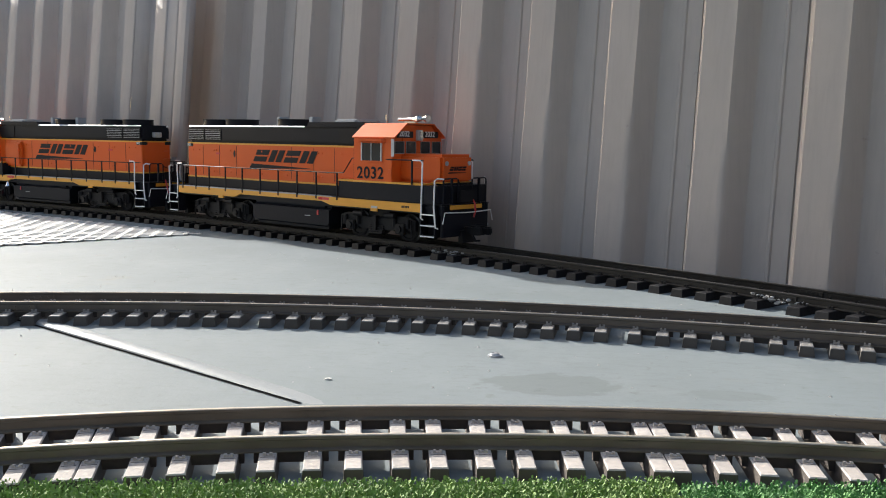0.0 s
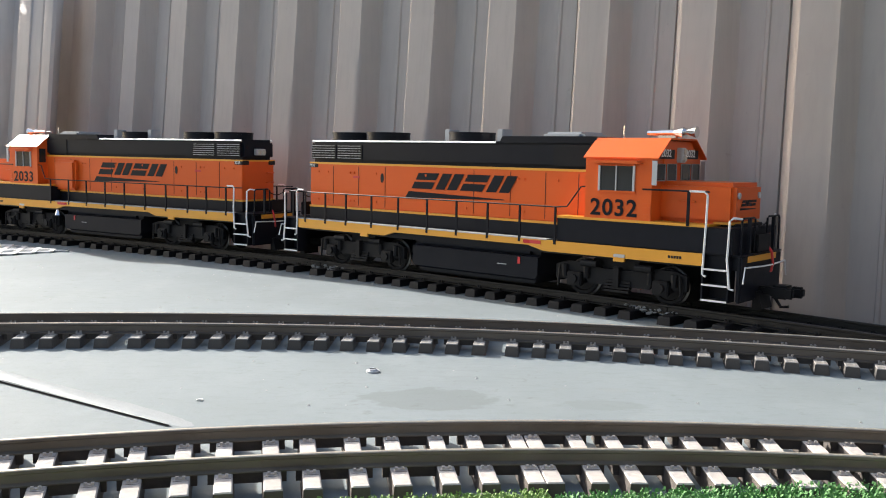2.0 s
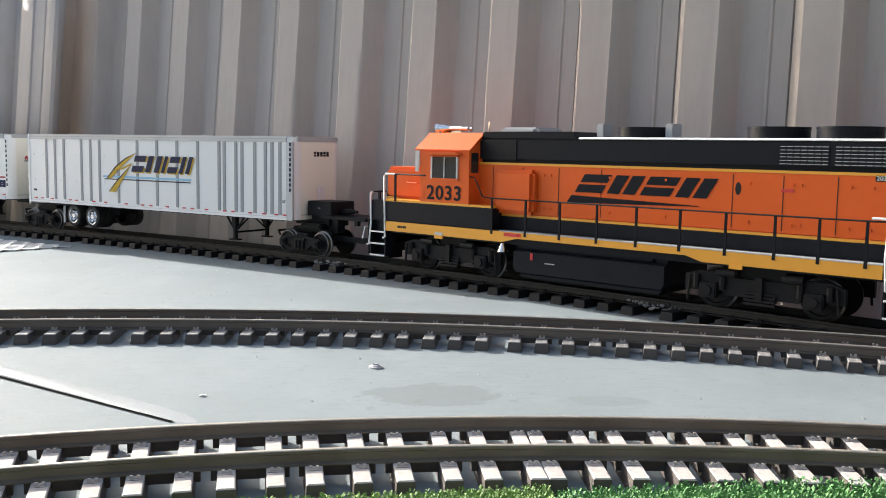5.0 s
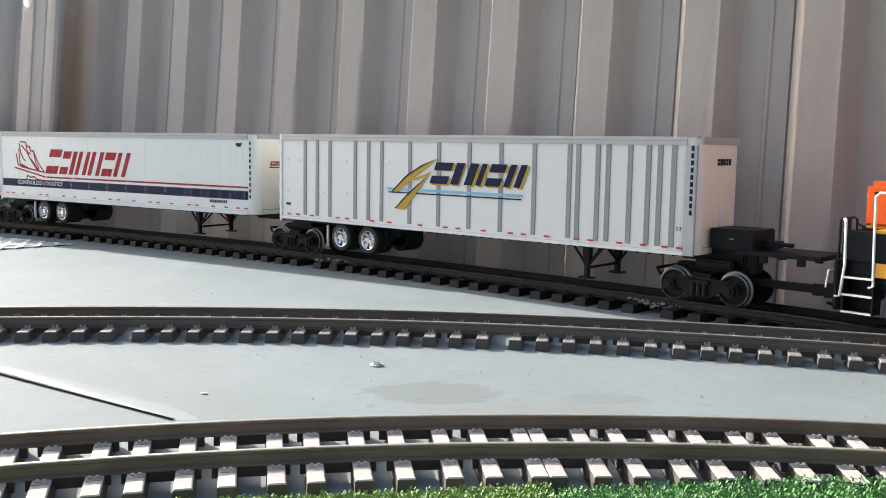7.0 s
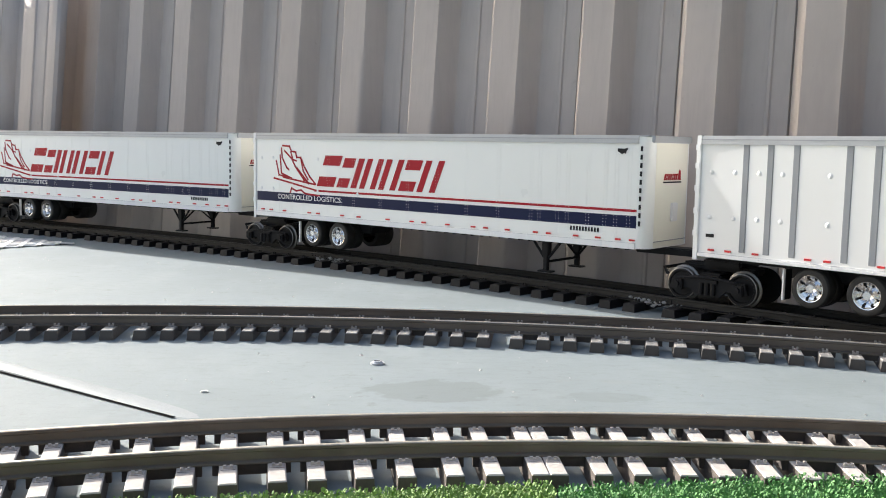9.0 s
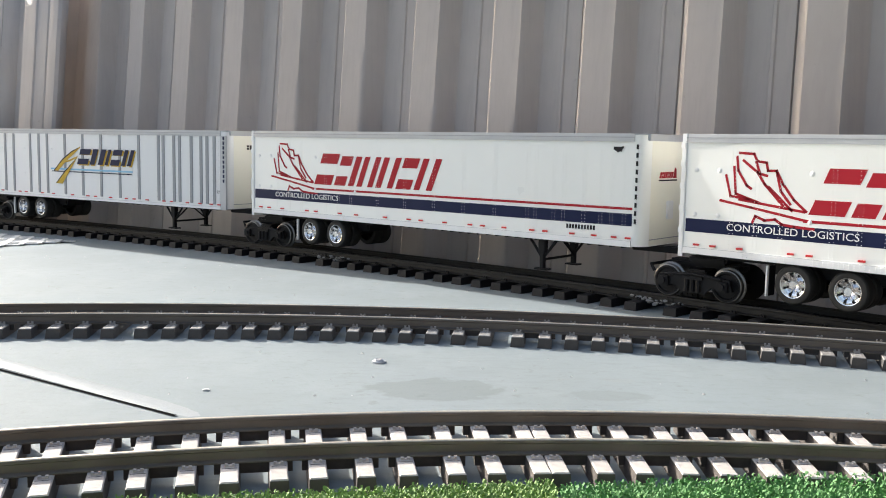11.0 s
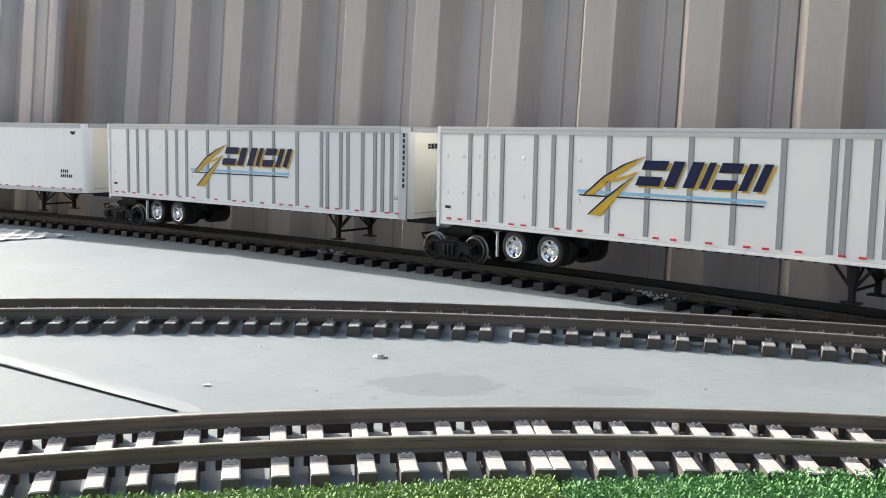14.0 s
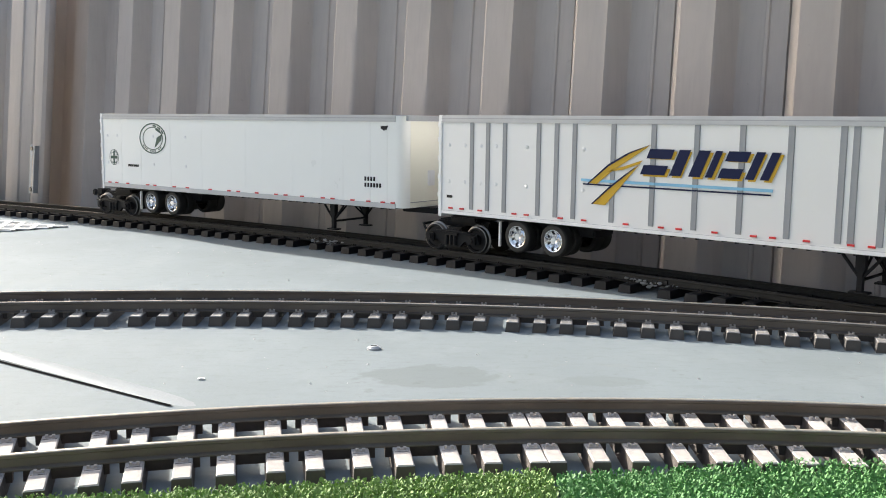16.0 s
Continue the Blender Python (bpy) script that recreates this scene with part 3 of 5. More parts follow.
def track(name, c, r, a0, a1, label, rail_mat, sleeper_mat, angles, size, webs, joints, section=RAIL_SECTION, inset=0.0):
    top = new(name)
    tagged(top, label, "railway track", "model railway tracks", kind="structure")
    for rr in (r - 0.0237, r + 0.0237):
        part("rail", rail_mesh(c, rr, a0, a1, size[4], section), rail_mat, top).data.materials.append(M_HEAD if rail_mat != M_RAIL_DARK else rail_mat)
        for j in joints:
            half = 0.014 / r
            for sgn in (-1, 1):
                sec = [(sgn * 0.0009, 0.0012), (sgn * 0.0022, 0.0016), (sgn * 0.0022, 0.0058), (sgn * 0.0009, 0.0062)]
                fp = part("joint_plate", rail_mesh(c, rr, j - half, j + half, 0.008, sec if sgn > 0 else sec[::-1]), rail_mat, top)
                for k in (-0.6, -0.2, 0.2, 0.6):
                    p = arc_point(c, rr + sgn * 0.0024, j + half * k, 0.0118)
                    b = part("screw", turned(cyl((0, 0, 0), "x", 0.0011, 0.0012, 8), Matrix.Translation(p) @ Matrix.Rotation(j, 4, "Z")), rail_mat, fp)
    me = sleeper_mesh(*sleeper_mat, *size)
    for a in angles:
        s = new("sleeper", me)
        s.parent = top
        s.matrix_basis = Matrix.Translation(arc_point(c, r - inset, a)) @ Matrix.Rotation(a + rng.uniform(-0.006, 0.006), 4, "Z")
    if webs:
        bars_by_turn = [web_mesh(sleeper_mat[0], webs * 0.98, notch, size[4] * 0.45, size[4] - 0.0003) for notch in (0.0, 0.12)]
        for i, (p, q) in enumerate(zip(angles, angles[1:])):
            gap = abs(q - p) * r
            if 0.015 < gap < webs * 1.2:
                for off in (-0.0237, 0.0237):
                    s = new("link_bar", bars_by_turn[i % 2])
                    s.parent = top
                    s.matrix_basis = Matrix.Translation(arc_point(c, r + off, (p + q) / 2)) @ Matrix.Rotation((p + q) / 2, 4, "Z") @ Matrix.Diagonal((1, gap / webs, 1, 1))
    return top


def sections(start, first, count, step, period, n):
    """Sleeper angles in degrees: sections of count sleepers, one beginning at start."""
    out = [start + k * period + i * step for k in range(first, first + n) for i in range(count)]
    return [radians(a) for a in out]


NEAR_C, NEAR_R = (0.1106, -0.5502), 1.0139
MID_C, MID_R = (-0.1225, -0.7381), 1.5133
FAR_C, FAR_R = (-3.2014, -2.7657), 5.0285
# uneven sleeper steps within one length of near track, degrees
NEAR_STEPS = [0.0, 1.24, 2.32, 3.60, 4.72, 5.97, 6.99, 8.25, 9.33, 10.54, 11.57, 12.82, 13.88, 15.10]
LOW_RAIL = [(y, h * 0.84) for y, h in RAIL_SECTION]
track("railway_track_near", NEAR_C, NEAR_R, radians(50), radians(135), "brass rails on brown plastic sleepers with pale tops", M_BRASS, (M_SLEEPER_BROWN, M_PALE_TOP),
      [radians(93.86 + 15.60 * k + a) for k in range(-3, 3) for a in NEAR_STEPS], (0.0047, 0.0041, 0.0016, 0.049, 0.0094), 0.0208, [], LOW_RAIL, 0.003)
track("railway_track_middle", MID_C, MID_R, radians(50), radians(128), "brass rails on dark plastic sleepers with paler streaked tops", M_RAIL, (M_SLEEPER, M_STREAKED_TOP),
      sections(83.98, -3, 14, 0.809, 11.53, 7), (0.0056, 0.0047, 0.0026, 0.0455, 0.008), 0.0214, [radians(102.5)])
track("railway_track_far", FAR_C, FAR_R, radians(-6), radians(113), "dark rails on black plastic sleepers under the train", M_RAIL_DARK, (M_SLEEPER_BLACK, M_SLEEPER_BLACK),
      sections(47.295, -9, 17, 0.318, 5.58, 21), (0.0070, 0.0060, 0.0030, 0.045, 0.008), 0.0, [radians(47.05), radians(52.63)])


def crust(name, a0, a1, seed):
    """Crumbly pale residue over the inner side of the near rail of the far track."""
    rng = random.Random(seed)
    bm = bmesh.new()
    for i in range(110):
        a = rng.uniform(a0, a1)
        p = arc_point(FAR_C, FAR_R - 0.0237 + rng.gauss(0.001, 0.004), a, rng.uniform(0.006, 0.0115))
        bmesh.ops.create_icosphere(bm, subdivisions=1, radius=rng.uniform(0.0006, 0.0019),
                                   matrix=Matrix.Translation(p) @ Matrix.Rotation(rng.uniform(0, 3), 4, "X") @ Matrix.Diagonal((1.5, 1, 0.6, 1)))
    return tagged(part(name, bm, M_FROST), "crusted white glue over a rail joint", "glue residue", kind="stuff")


crust("glue_crust", radians(46.75), radians(47.40), 11)
crust("glue_crust", radians(52.0), radians(52.6), 12)


# ---- train: running gear ----
RAIL_TOP = 0.0165
wheel_sets = []          # (part, its local place, radius)


def ring(bm, x, y, z, r0, r1, depth, seg=28):
    """A flat ring round the y axis."""
    loops = []
    for r, d in ((r1, -depth / 2), (r1, depth / 2), (r0, depth / 2), (r0, -depth / 2)):
        loops.append([bm.verts.new((x + r * math.cos(2 * math.pi * k / seg), y + d, z + r * math.sin(2 * math.pi * k / seg))) for k in range(seg)])
    for i in range(4):
        a, b = loops[i], loops[(i + 1) % 4]
        for k in range(seg):
            bm.faces.new((a[k], a[(k + 1) % seg], b[(k + 1) % seg], b[k]))
    return bm


def lathe(prof, seg=28):
    """A closed turned body round the y axis from (along, radius) points; radius 0 at both ends."""
    bm = bmesh.new()
    rows = []
    for y, r in prof:
        rows.append([bm.verts.new((r * math.cos(2 * math.pi * k / seg), y, r * math.sin(2 * math.pi * k / seg))) for k in range(seg)] if r else [bm.verts.new((0, y, 0))])
    for a, b in zip(rows, rows[1:]):
        for k in range(seg):
            q = (k + 1) % seg
            if len(a) == 1:
                bm.faces.new((a[0], b[q], b[k]))
            elif len(b) == 1:
                bm.faces.new((a[k], a[q], b[0]))
            else:
                bm.faces.new((a[k], a[q], b[q], b[k]))
    return bm


def wheelset(parent, x, r, rim):
    """Axle with two flanged wheels in one turned body; rim: how much of it is bare steel."""
    half = [(0.0, 0.0022), (0.0195, 0.0022), (0.0200, r * 0.5), (0.0201, r + 0.0021), (0.0214, r + 0.0021), (0.0222, r + 0.0002), (0.0262, r - 0.0002), (0.0266, r * 0.93),
            (0.0266, r * 0.80), (0.0250, r * 0.74), (0.0252, r * 0.40), (0.0268, r * 0.30), (0.0290, r * 0.24), (0.0292, 0.0)]
    bm = lathe([(-y, q) for y, q in half[::-1]] + half[1:])
    bmesh.ops.recalc_face_normals(bm, faces=bm.faces)
    for f in bm.faces:
        c = f.calc_center_median()
        if math.hypot(c.x, c.z) > r * rim:
            f.material_index = 1
    ob = part("wheelset", bm, M_UNDER, parent, "dark axle with worn steel wheel rims")
    ob.data.materials.append(M_STEEL)
    ob.location = (x, 0, r)
    wheel_sets.append((ob, Vector((x, 0, r)), r))
    return ob


def side_frame(parent, y, half, zc, s):
    """Cast side frame with journal boxes and spring nest."""
    bm = prism([(-half - 0.009, zc - 0.004), (-half - 0.006, zc + 0.006), (-half * 0.45, zc + 0.009), (half * 0.45, zc + 0.009), (half + 0.006, zc + 0.006), (half + 0.009, zc - 0.004),
                (half * 0.6, zc - 0.003), (half * 0.4, zc - 0.009), (-half * 0.4, zc - 0.009), (-half * 0.6, zc - 0.003)], y - 0.002, y + 0.002)
    for x in (-half, half):
        bm_box(bm, x - 0.0055, x + 0.0055, y + s * 0.001, y + s * 0.0055, zc - 0.005, zc + 0.0045, bevel=0.0008)
        bm_cyl(bm, (x, y + s * 0.006, zc), "y", 0.003, 0.002, 10)
    for x in (-0.006, 0, 0.006):
        bm_cyl(bm, (x, y + s * 0.003, zc - 0.002), "z", 0.0024, 0.011, 8)
    bm_box(bm, -0.010, 0.010, y + s * 0.001, y + s * 0.0045, zc + 0.0035, zc + 0.0065)
    return part("side_frame", bm, M_UNDER, parent)


def knuckle(parent, x0, x1, z, name="coupler"):
    """A drawbar with a hooked knuckle head at x1."""
    d = 1 if x1 > x0 else -1
    bm = box(min(x0, x1), max(x0, x1), -0.004, 0.004, z - 0.0035, z + 0.0035, bevel=0.001)
    bm_box(bm, x1 - d * 0.004, x1 + d * 0.012, -0.009, 0.009, z - 0.006, z + 0.006, bevel=0.002)
    bm_box(bm, x1 + d * 0.010, x1 + d * 0.022, 0.002, 0.010, z - 0.005, z + 0.005, bevel=0.002)
    bm_box(bm, x1 + d * 0.010, x1 + d * 0.018, -0.011, -0.006, z - 0.005, z + 0.005, bevel=0.0015)
    bm_tube(bm, [(x1, -0.004, z - 0.006), (x1 + d * 0.006, -0.006, z - 0.013), (x1 + d * 0.013, -0.006, z - 0.012)], 0.0014)
    return part(name, bm, M_UNDER, parent)


def rail_bogie(label):
    top = new("rail_bogie")
    tagged(top, label, "rail bogie", "rail bogies of the train")
    half, r = 0.0300, 0.0150
    for x in (-half, half):
        wheelset(top, x, r, 0.88)
    for s in (-1, 1):
        side_frame(top, s * 0.031, half, 0.0155, s)
    part("bolster", box(-0.011, 0.011, -0.030, 0.030, 0.013, 0.028, bevel=0.002), M_UNDER, top)
    bm = box(-0.040, 0.036, -0.009, 0.009, 0.026, 0.034, bevel=0.002)
    bm_box(bm, -0.012, 0.026, -0.022, 0.022, 0.033, 0.0405, bevel=0.002)
    bm_tube(bm, [(-0.046, -0.024, 0.022), (-0.050, -0.024, 0.028), (-0.050, 0.024, 0.028), (-0.046, 0.024, 0.022)], 0.0016)
    part("saddle", bm, M_UNDER, top)
    for s in (-1, 1):
        part("brake_rod", tube([(-half, s * 0.036, 0.022), (0, s * 0.0365, 0.0245), (half, s * 0.036, 0.022)], 0.0009), M_UNDER, top)
    return top


# ---- train: trailers ----
TR0, TR1, TW, TZ0, TZ1 = -0.2845, 0.2855, 0.045, 0.0445, 0.1505
RIBS = [-0.2408, -0.2184, -0.1955, -0.1515, -0.1293, -0.1077, -0.0634, -0.0205, 0.0226, 0.065, 0.1072, 0.1492, 0.1592, 0.1813, 0.1927, 0.2162, 0.2354, 0.2471, 0.261]
MARKS = [-0.2705, -0.2538, -0.2278, -0.181, -0.1649, -0.1221, -0.0941, -0.0467, -0.0094, 0.0087, 0.0436, 0.0792, 0.0961, 0.1246, 0.160, 0.176, 0.208, 0.233, 0.255, 0.270]


# strokes of the sailing-ship emblem, on a drawing grid
SHIP = [[(165, 180), (178, 246), (222, 250)], [(184, 150), (190, 236), (244, 256)], [(190, 116), (194, 160), (216, 206), (226, 214)],
        [(196, 102), (230, 102), (238, 124), (260, 127), (264, 152), (284, 150), (300, 190), (326, 236), (354, 268)],
        [(206, 126), (240, 160), (258, 196), (302, 258)], [(236, 128), (246, 164), (262, 168)], [(268, 204), (322, 270)], [(284, 152), (296, 214), (318, 250)],
        [(200, 254), (350, 270)], [(154, 264), (230, 276), (362, 298)], [(234, 322), (240, 302), (262, 312), (286, 305), (302, 318), (330, 320), (372, 320)]]


def rivet_row(bm, x, z0, z1, y, step=0.0032, r=0.0006):
    z = z0
    while z < z1:
        bmesh.ops.create_cone(bm, cap_ends=True, segments=5, radius1=r, radius2=r * 0.5, depth=r * 1.2,
                              matrix=Matrix.Translation((x, y, z)) @ Matrix.Rotation(math.pi / 2, 4, "X"))
        z += step
    return bm


def road_wheel(top, x):
    bm = bmesh.new()
    seg, prof = 28, [(0.0112, -0.0072), (0.0128, -0.0076), (0.0155, -0.0070), (0.0166, -0.0055), (0.0168, 0.0), (0.0166, 0.0055), (0.0155, 0.0072), (0.0112, 0.0074)]
    rows = [[bm.verts.new((r * math.cos(2 * math.pi * k / seg), d, r * math.sin(2 * math.pi * k / seg))) for k in range(seg)] for r, d in prof]
    for a, b in zip(rows, rows[1:]):
        for k in range(seg):
            bm.faces.new((a[k], a[(k + 1) % seg], b[(k + 1) % seg], b[k]))
    return bm


def rim_mesh():
    bm = bmesh.new()
    seg = 30
    prof = [(0.0113, -0.0072), (0.0106, -0.0070), (0.0100, -0.0045), (0.0092, -0.0030), (0.0080, -0.0026), (0.0050, -0.0040), (0.0036, -0.0060), (0.0032, -0.0070), (0.0, -0.0072)]
    rows = [[bm.verts.new((r * math.cos(2 * math.pi * k / seg), d, r * math.sin(2 * math.pi * k / seg))) for k in range(seg)] for r, d in prof[:-1]]
    for a, b in zip(rows, rows[1:]):
        for k in range(seg):
            bm.faces.new((a[k], a[(k + 1) % seg], b[(k + 1) % seg], b[k]))
    bm.faces.new(rows[-1])
    for k in range(10):
        a = 2 * math.pi * k / 10
        bm_cyl(bm, (0.0058 * math.cos(a), -0.0044, 0.0058 * math.sin(a)), "y", 0.0006, 0.0012, 6)
    return bm


def wheel_holes():
    bm = bmesh.new()
    for k in range(8):
        a = 2 * math.pi * (k + 0.5) / 8
        bm_cyl(bm, (0.0086 * math.cos(a), -0.0033, 0.0086 * math.sin(a)), "y", 0.0010, 0.0012, 8)
    return bm


def trailer(label, style):
    top = new("road_rail_trailer")
    tagged(top, label, "trailer", "trailers of the train")
    # box with rounded front corners
    bm = bmesh.new()
    c = 0.012
    plan = [(TR0, -TW), (TR1 - c, -TW)]
    plan += [(TR1 - c + c * math.sin(a), -TW + c - c * math.cos(a)) for a in (0.3, 0.6, 0.9, 1.2, math.pi / 2)]
    plan += [(x, -y) for x, y in plan[::-1]]
    lo = [bm.verts.new((x, y, TZ0)) for x, y in plan]
    hi = [bm.verts.new((x, y, TZ1 - 0.0008)) for x, y in plan]
    bm.faces.new(lo[::-1])
    bm.faces.new(hi)
    for i in range(len(plan)):
        j = (i + 1) % len(plan)
        bm.faces.new((lo[i], lo[j], hi[j], hi[i]))
    paint = M_WHITE if style == "ribbed" else M_BRIGHT
    body = part("body", bm, paint, top)
    for s in (-1, 1):
        y = s * TW
        bm = box(TR0, TR1 - c, y - 0.0009, y + 0.0009, TZ1 - 0.0062, TZ1, bevel=0.0004)
        bm_box(bm, TR0, TR1 - c, y - 0.0016, y + 0.0016, TZ1 - 0.0072, TZ1 - 0.0060)
        rail = part("top_rail", bm, M_SILVER, top)
        part("rail_groove", box(TR0, TR1 - c, y - s * 0.0002, y + s * 0.0011, TZ1 - 0.0034, TZ1 - 0.0027), M_RIB, rail)
        low = 0.0475 if style == "ribbed" else 0.0497
        bm = box(TR0, TR1 - c, y - 0.0010, y + 0.0010, TZ0 - 0.0008, low, bevel=0.0003)
        flat = len(bm.faces)
        if s < 0 and style != "plain":
            x = TR0 + 0.06
            while x < TR1 - c:
                rivet_row(bm, x, TZ0 + 0.0012, low - 0.0006, y - 0.0012, 0.0022)
                x += 0.0042
        for f in list(bm.faces)[flat:]:
            f.material_index = 1
        part("bottom_rail", bm, M_SILVER, top).data.materials.append(M_WHITE_TRIM)
    part("roof", box(TR0 - 0.001, TR1 - 0.003, -TW + 0.001, TW - 0.001, TZ1 - 0.0006, TZ1 + 0.0004, bevel=0.0003), M_SILVER, top)
    bm = box(TR1 - 0.0030, TR1 + 0.0012, -TW + c * 0.5, TW - c * 0.5, TZ1 - 0.0062, TZ1 + 0.0002, bevel=0.0005)
    part("nose_cap", bm, M_SILVER, top)
    # rear frame and doors
    bm = bmesh.new()
    for s in (-1, 1):
        bm_box(bm, TR0 - 0.0045, TR0 + 0.0005, s * TW - s * 0.0042, s * TW + s * 0.0012, TZ0 - 0.004, TZ1 + 0.0006, bevel=0.0005)
    bm_box(bm, TR0 - 0.0045, TR0 + 0.0005, -TW, TW, TZ1 - 0.005, TZ1 + 0.0006, bevel=0.0005)
    bm_box(bm, TR0 - 0.0045, TR0 + 0.0005, -TW, TW, TZ0 - 0.004, TZ0 + 0.004, bevel=0.0005)
    part("rear_frame", bm, M_WHITE_TRIM, top)
    for s in (-1, 1):
        door = part("rear_door", box(TR0 - 0.003, TR0 + 0.0008, s * 0.001, s * (TW - 0.0045), TZ0 + 0.0045, TZ1 - 0.0055, bevel=0.0004), paint, top)
        for yy in (0.012, 0.030):
            part("lock_bar", tube([(TR0 - 0.0045, s * yy, TZ0 + 0.006), (TR0 - 0.0045, s * yy, TZ1 - 0.007)], 0.0008), M_CHROME, door)
        for z in (0.062, 0.082, 0.102, 0.122, 0.138):
            part("hinge", box(TR0 - 0.005, TR0 - 0.001, s * (TW - 0.003), s * (TW + 0.0016), z, z + 0.005), M_WHITE_TRIM, door)
    # posts and rivets
    y = -TW
    if style == "ribbed":
        for s in (-1, 1):
            for x in RIBS:
                bm = box(x - 0.0028, x + 0.0028, s * TW - 0.0007, s * TW + 0.0007, 0.0505, TZ1 - 0.0065, bevel=0.0003)
                if s < 0:
                    rivet_row(bm, x - 0.0019, 0.053, TZ1 - 0.008, y - 0.0009)
                    rivet_row(bm, x + 0.0019, 0.053, TZ1 - 0.008, y - 0.0009)
                part("side_post", bm, M_RIB, top)
        bm = bmesh.new()
        for x in (0.2698,):
            rivet_row(bm, x, 0.053, TZ1 - 0.008, y - 0.0002)
        part("rivets", bm, M_SILVER, top)
        part("corner_post", box(0.2715, 0.2832, y - 0.0005, y + 0.0025, TZ0 - 0.0008, TZ1 - 0.007, bevel=0.0005), M_SILVER, top)
    elif style == "ship":
        for x in RIBS:
            bm = bmesh.new()
            rivet_row(bm, x - 0.0017 + 0.004, 0.052, TZ1 - 0.010, y - 0.0002, 0.0032, 0.0006)
            rivet_row(bm, x + 0.0017 + 0.004, 0.052, TZ1 - 0.010, y - 0.0002, 0.0032, 0.0006)
            part("rivets", bm, M_BRIGHT, top)
    else:
        for x in RIBS[::2]:
            part("panel_seam", box(x - 0.0003, x + 0.0003, y - 0.00015, y + 0.001, 0.049, TZ1 - 0.008), M_BRIGHT, top)
    for x in ((-0.2737, -0.2506, -0.228, -0.207, -0.1664, -0.0969) if style == "ribbed" else (-0.2737, -0.2506, -0.1664, -0.0969)):
        for z in (0.0795, 0.119):
            bm = bmesh.new()
            bmesh.ops.create_uvsphere(bm, u_segments=10, v_segments=6, radius=0.0022, matrix=Matrix.Translation((x, y, z)) @ Matrix.Diagonal((1, 0.4, 1, 1)))
            part("side_bump", bm, M_WHITE_TRIM, top)
    lamp_z = 0.0515 if style == "ship" else 0.0496
    for x in MARKS:
        part("reflector", box(x - 0.0028, x + 0.0028, y - 0.0016, y + 0.0004, lamp_z, lamp_z + 0.0017), M_REFLECT, top)
    # running gear of the road
    for s in (-1, 1):
        part("frame_rail", box(-0.262, -0.09, s * 0.020 - 0.002, s * 0.020 + 0.002, 0.0385, TZ0, bevel=0.0005), M_UNDER, top)
    part("subframe", box(-0.215, -0.10, -0.018, 0.018, 0.030, 0.041, bevel=0.002), M_UNDER, top)
    for x in (-0.1798, -0.1333):
        part("axle", cyl((x, 0, 0.0262), "y", 0.0035, 0.066, 10), M_UNDER, top)
        for s in (-1, 1):
            for yo in (0.0345, 0.0195):
                bm = road_wheel(top, x)
                if s > 0:
                    turned(bm, Matrix.Rotation(math.pi, 4, "Z"))
                turned(bm, Matrix.Translation((x, s * yo, 0.0262)))
                tyre = part("tyre", bm, M_RUBBER, top)
                if yo > 0.03:
                    for nm, mk, mt in (("rim", rim_mesh, M_CHROME), ("hand_hole", wheel_holes, M_UNDER)):
                        bm = mk()
                        if s > 0:
                            turned(bm, Matrix.Rotation(math.pi, 4, "Z"))
                        turned(bm, Matrix.Translation((x, s * yo, 0.0262)))
                        part(nm, bm, mt, tyre)
    for s in (-1, 1):
        flap = part("mud_flap", box(-0.2035, -0.2025, s * 0.028, s * 0.0395, 0.014, 0.040), M_UNDER, top)
        part("flap_edge", box(-0.2037, -0.2023, s * 0.0395, s * 0.0425, 0.014, 0.040), M_WHITE_TRIM, flap, "white painted outer edge")
    # landing gear
    for s in (-1, 1):
        yy = s * 0.030
        bm = box(0.1615, 0.1665, yy - 0.0025, yy + 0.0025, 0.012, TZ0, bevel=0.0006)
        bm_box(bm, 0.1600, 0.1680, yy - 0.0035, yy + 0.0035, 0.028, TZ0, bevel=0.0006)
        bm_box(bm, 0.1560, 0.1720, yy - 0.005, yy + 0.005, 0.0105, 0.0122, bevel=0.0005)
        bm_tube(bm, [(0.164, yy, 0.022), (0.146, yy, TZ0)], 0.0014)
        bm_tube(bm, [(0.164, yy, 0.022), (0.183, yy, TZ0)], 0.0014)
        part("landing_leg", bm, M_UNDER, top)
    bm = tube([(0.164, -0.03, 0.021), (0.164, 0.03, 0.021)], 0.0014)
    bm_tube(bm, [(0.164, -0.03, 0.022), (0.164, 0.0, TZ0 - 0.001), (0.164, 0.03, 0.022)], 0.0012)
    part("leg_brace", bm, M_UNDER, top)
    part("tongue", box(TR1 - 0.03, TR1 + 0.045, -0.010, 0.010, 0.0375, 0.0445, bevel=0.001), M_UNDER, top)
    part("underframe", box(-0.25, TR1 - 0.02, -0.012, 0.012, 0.0405, TZ0 + 0.001), M_UNDER, top)
    x = -0.05
    while x < 0.27:
        part("cross_member", box(x - 0.001, x + 0.001, -0.043, 0.043, 0.0422, TZ0), M_UNDER, top)
        x += 0.0125
    # front wall fittings
    fx = TR1 + 0.0003
    part("front_fitting", turned(box(-0.001, 0.002, -0.006, 0.006, -0.009, 0.009, bevel=0.0008), Matrix.Translation((fx, 0.006, 0.078))), M_WHITE_TRIM, top)
    # warm bounce on the front is painted in as a cream tone
    part("front_wall", box(TR1 - 0.0006, TR1 + 0.0002, -TW + c, TW - c, TZ0 + 0.0005, TZ1 - 0.0065), M_BOUNCE_WHITE, top, "white front wall with warm bounce light in its cream colour")
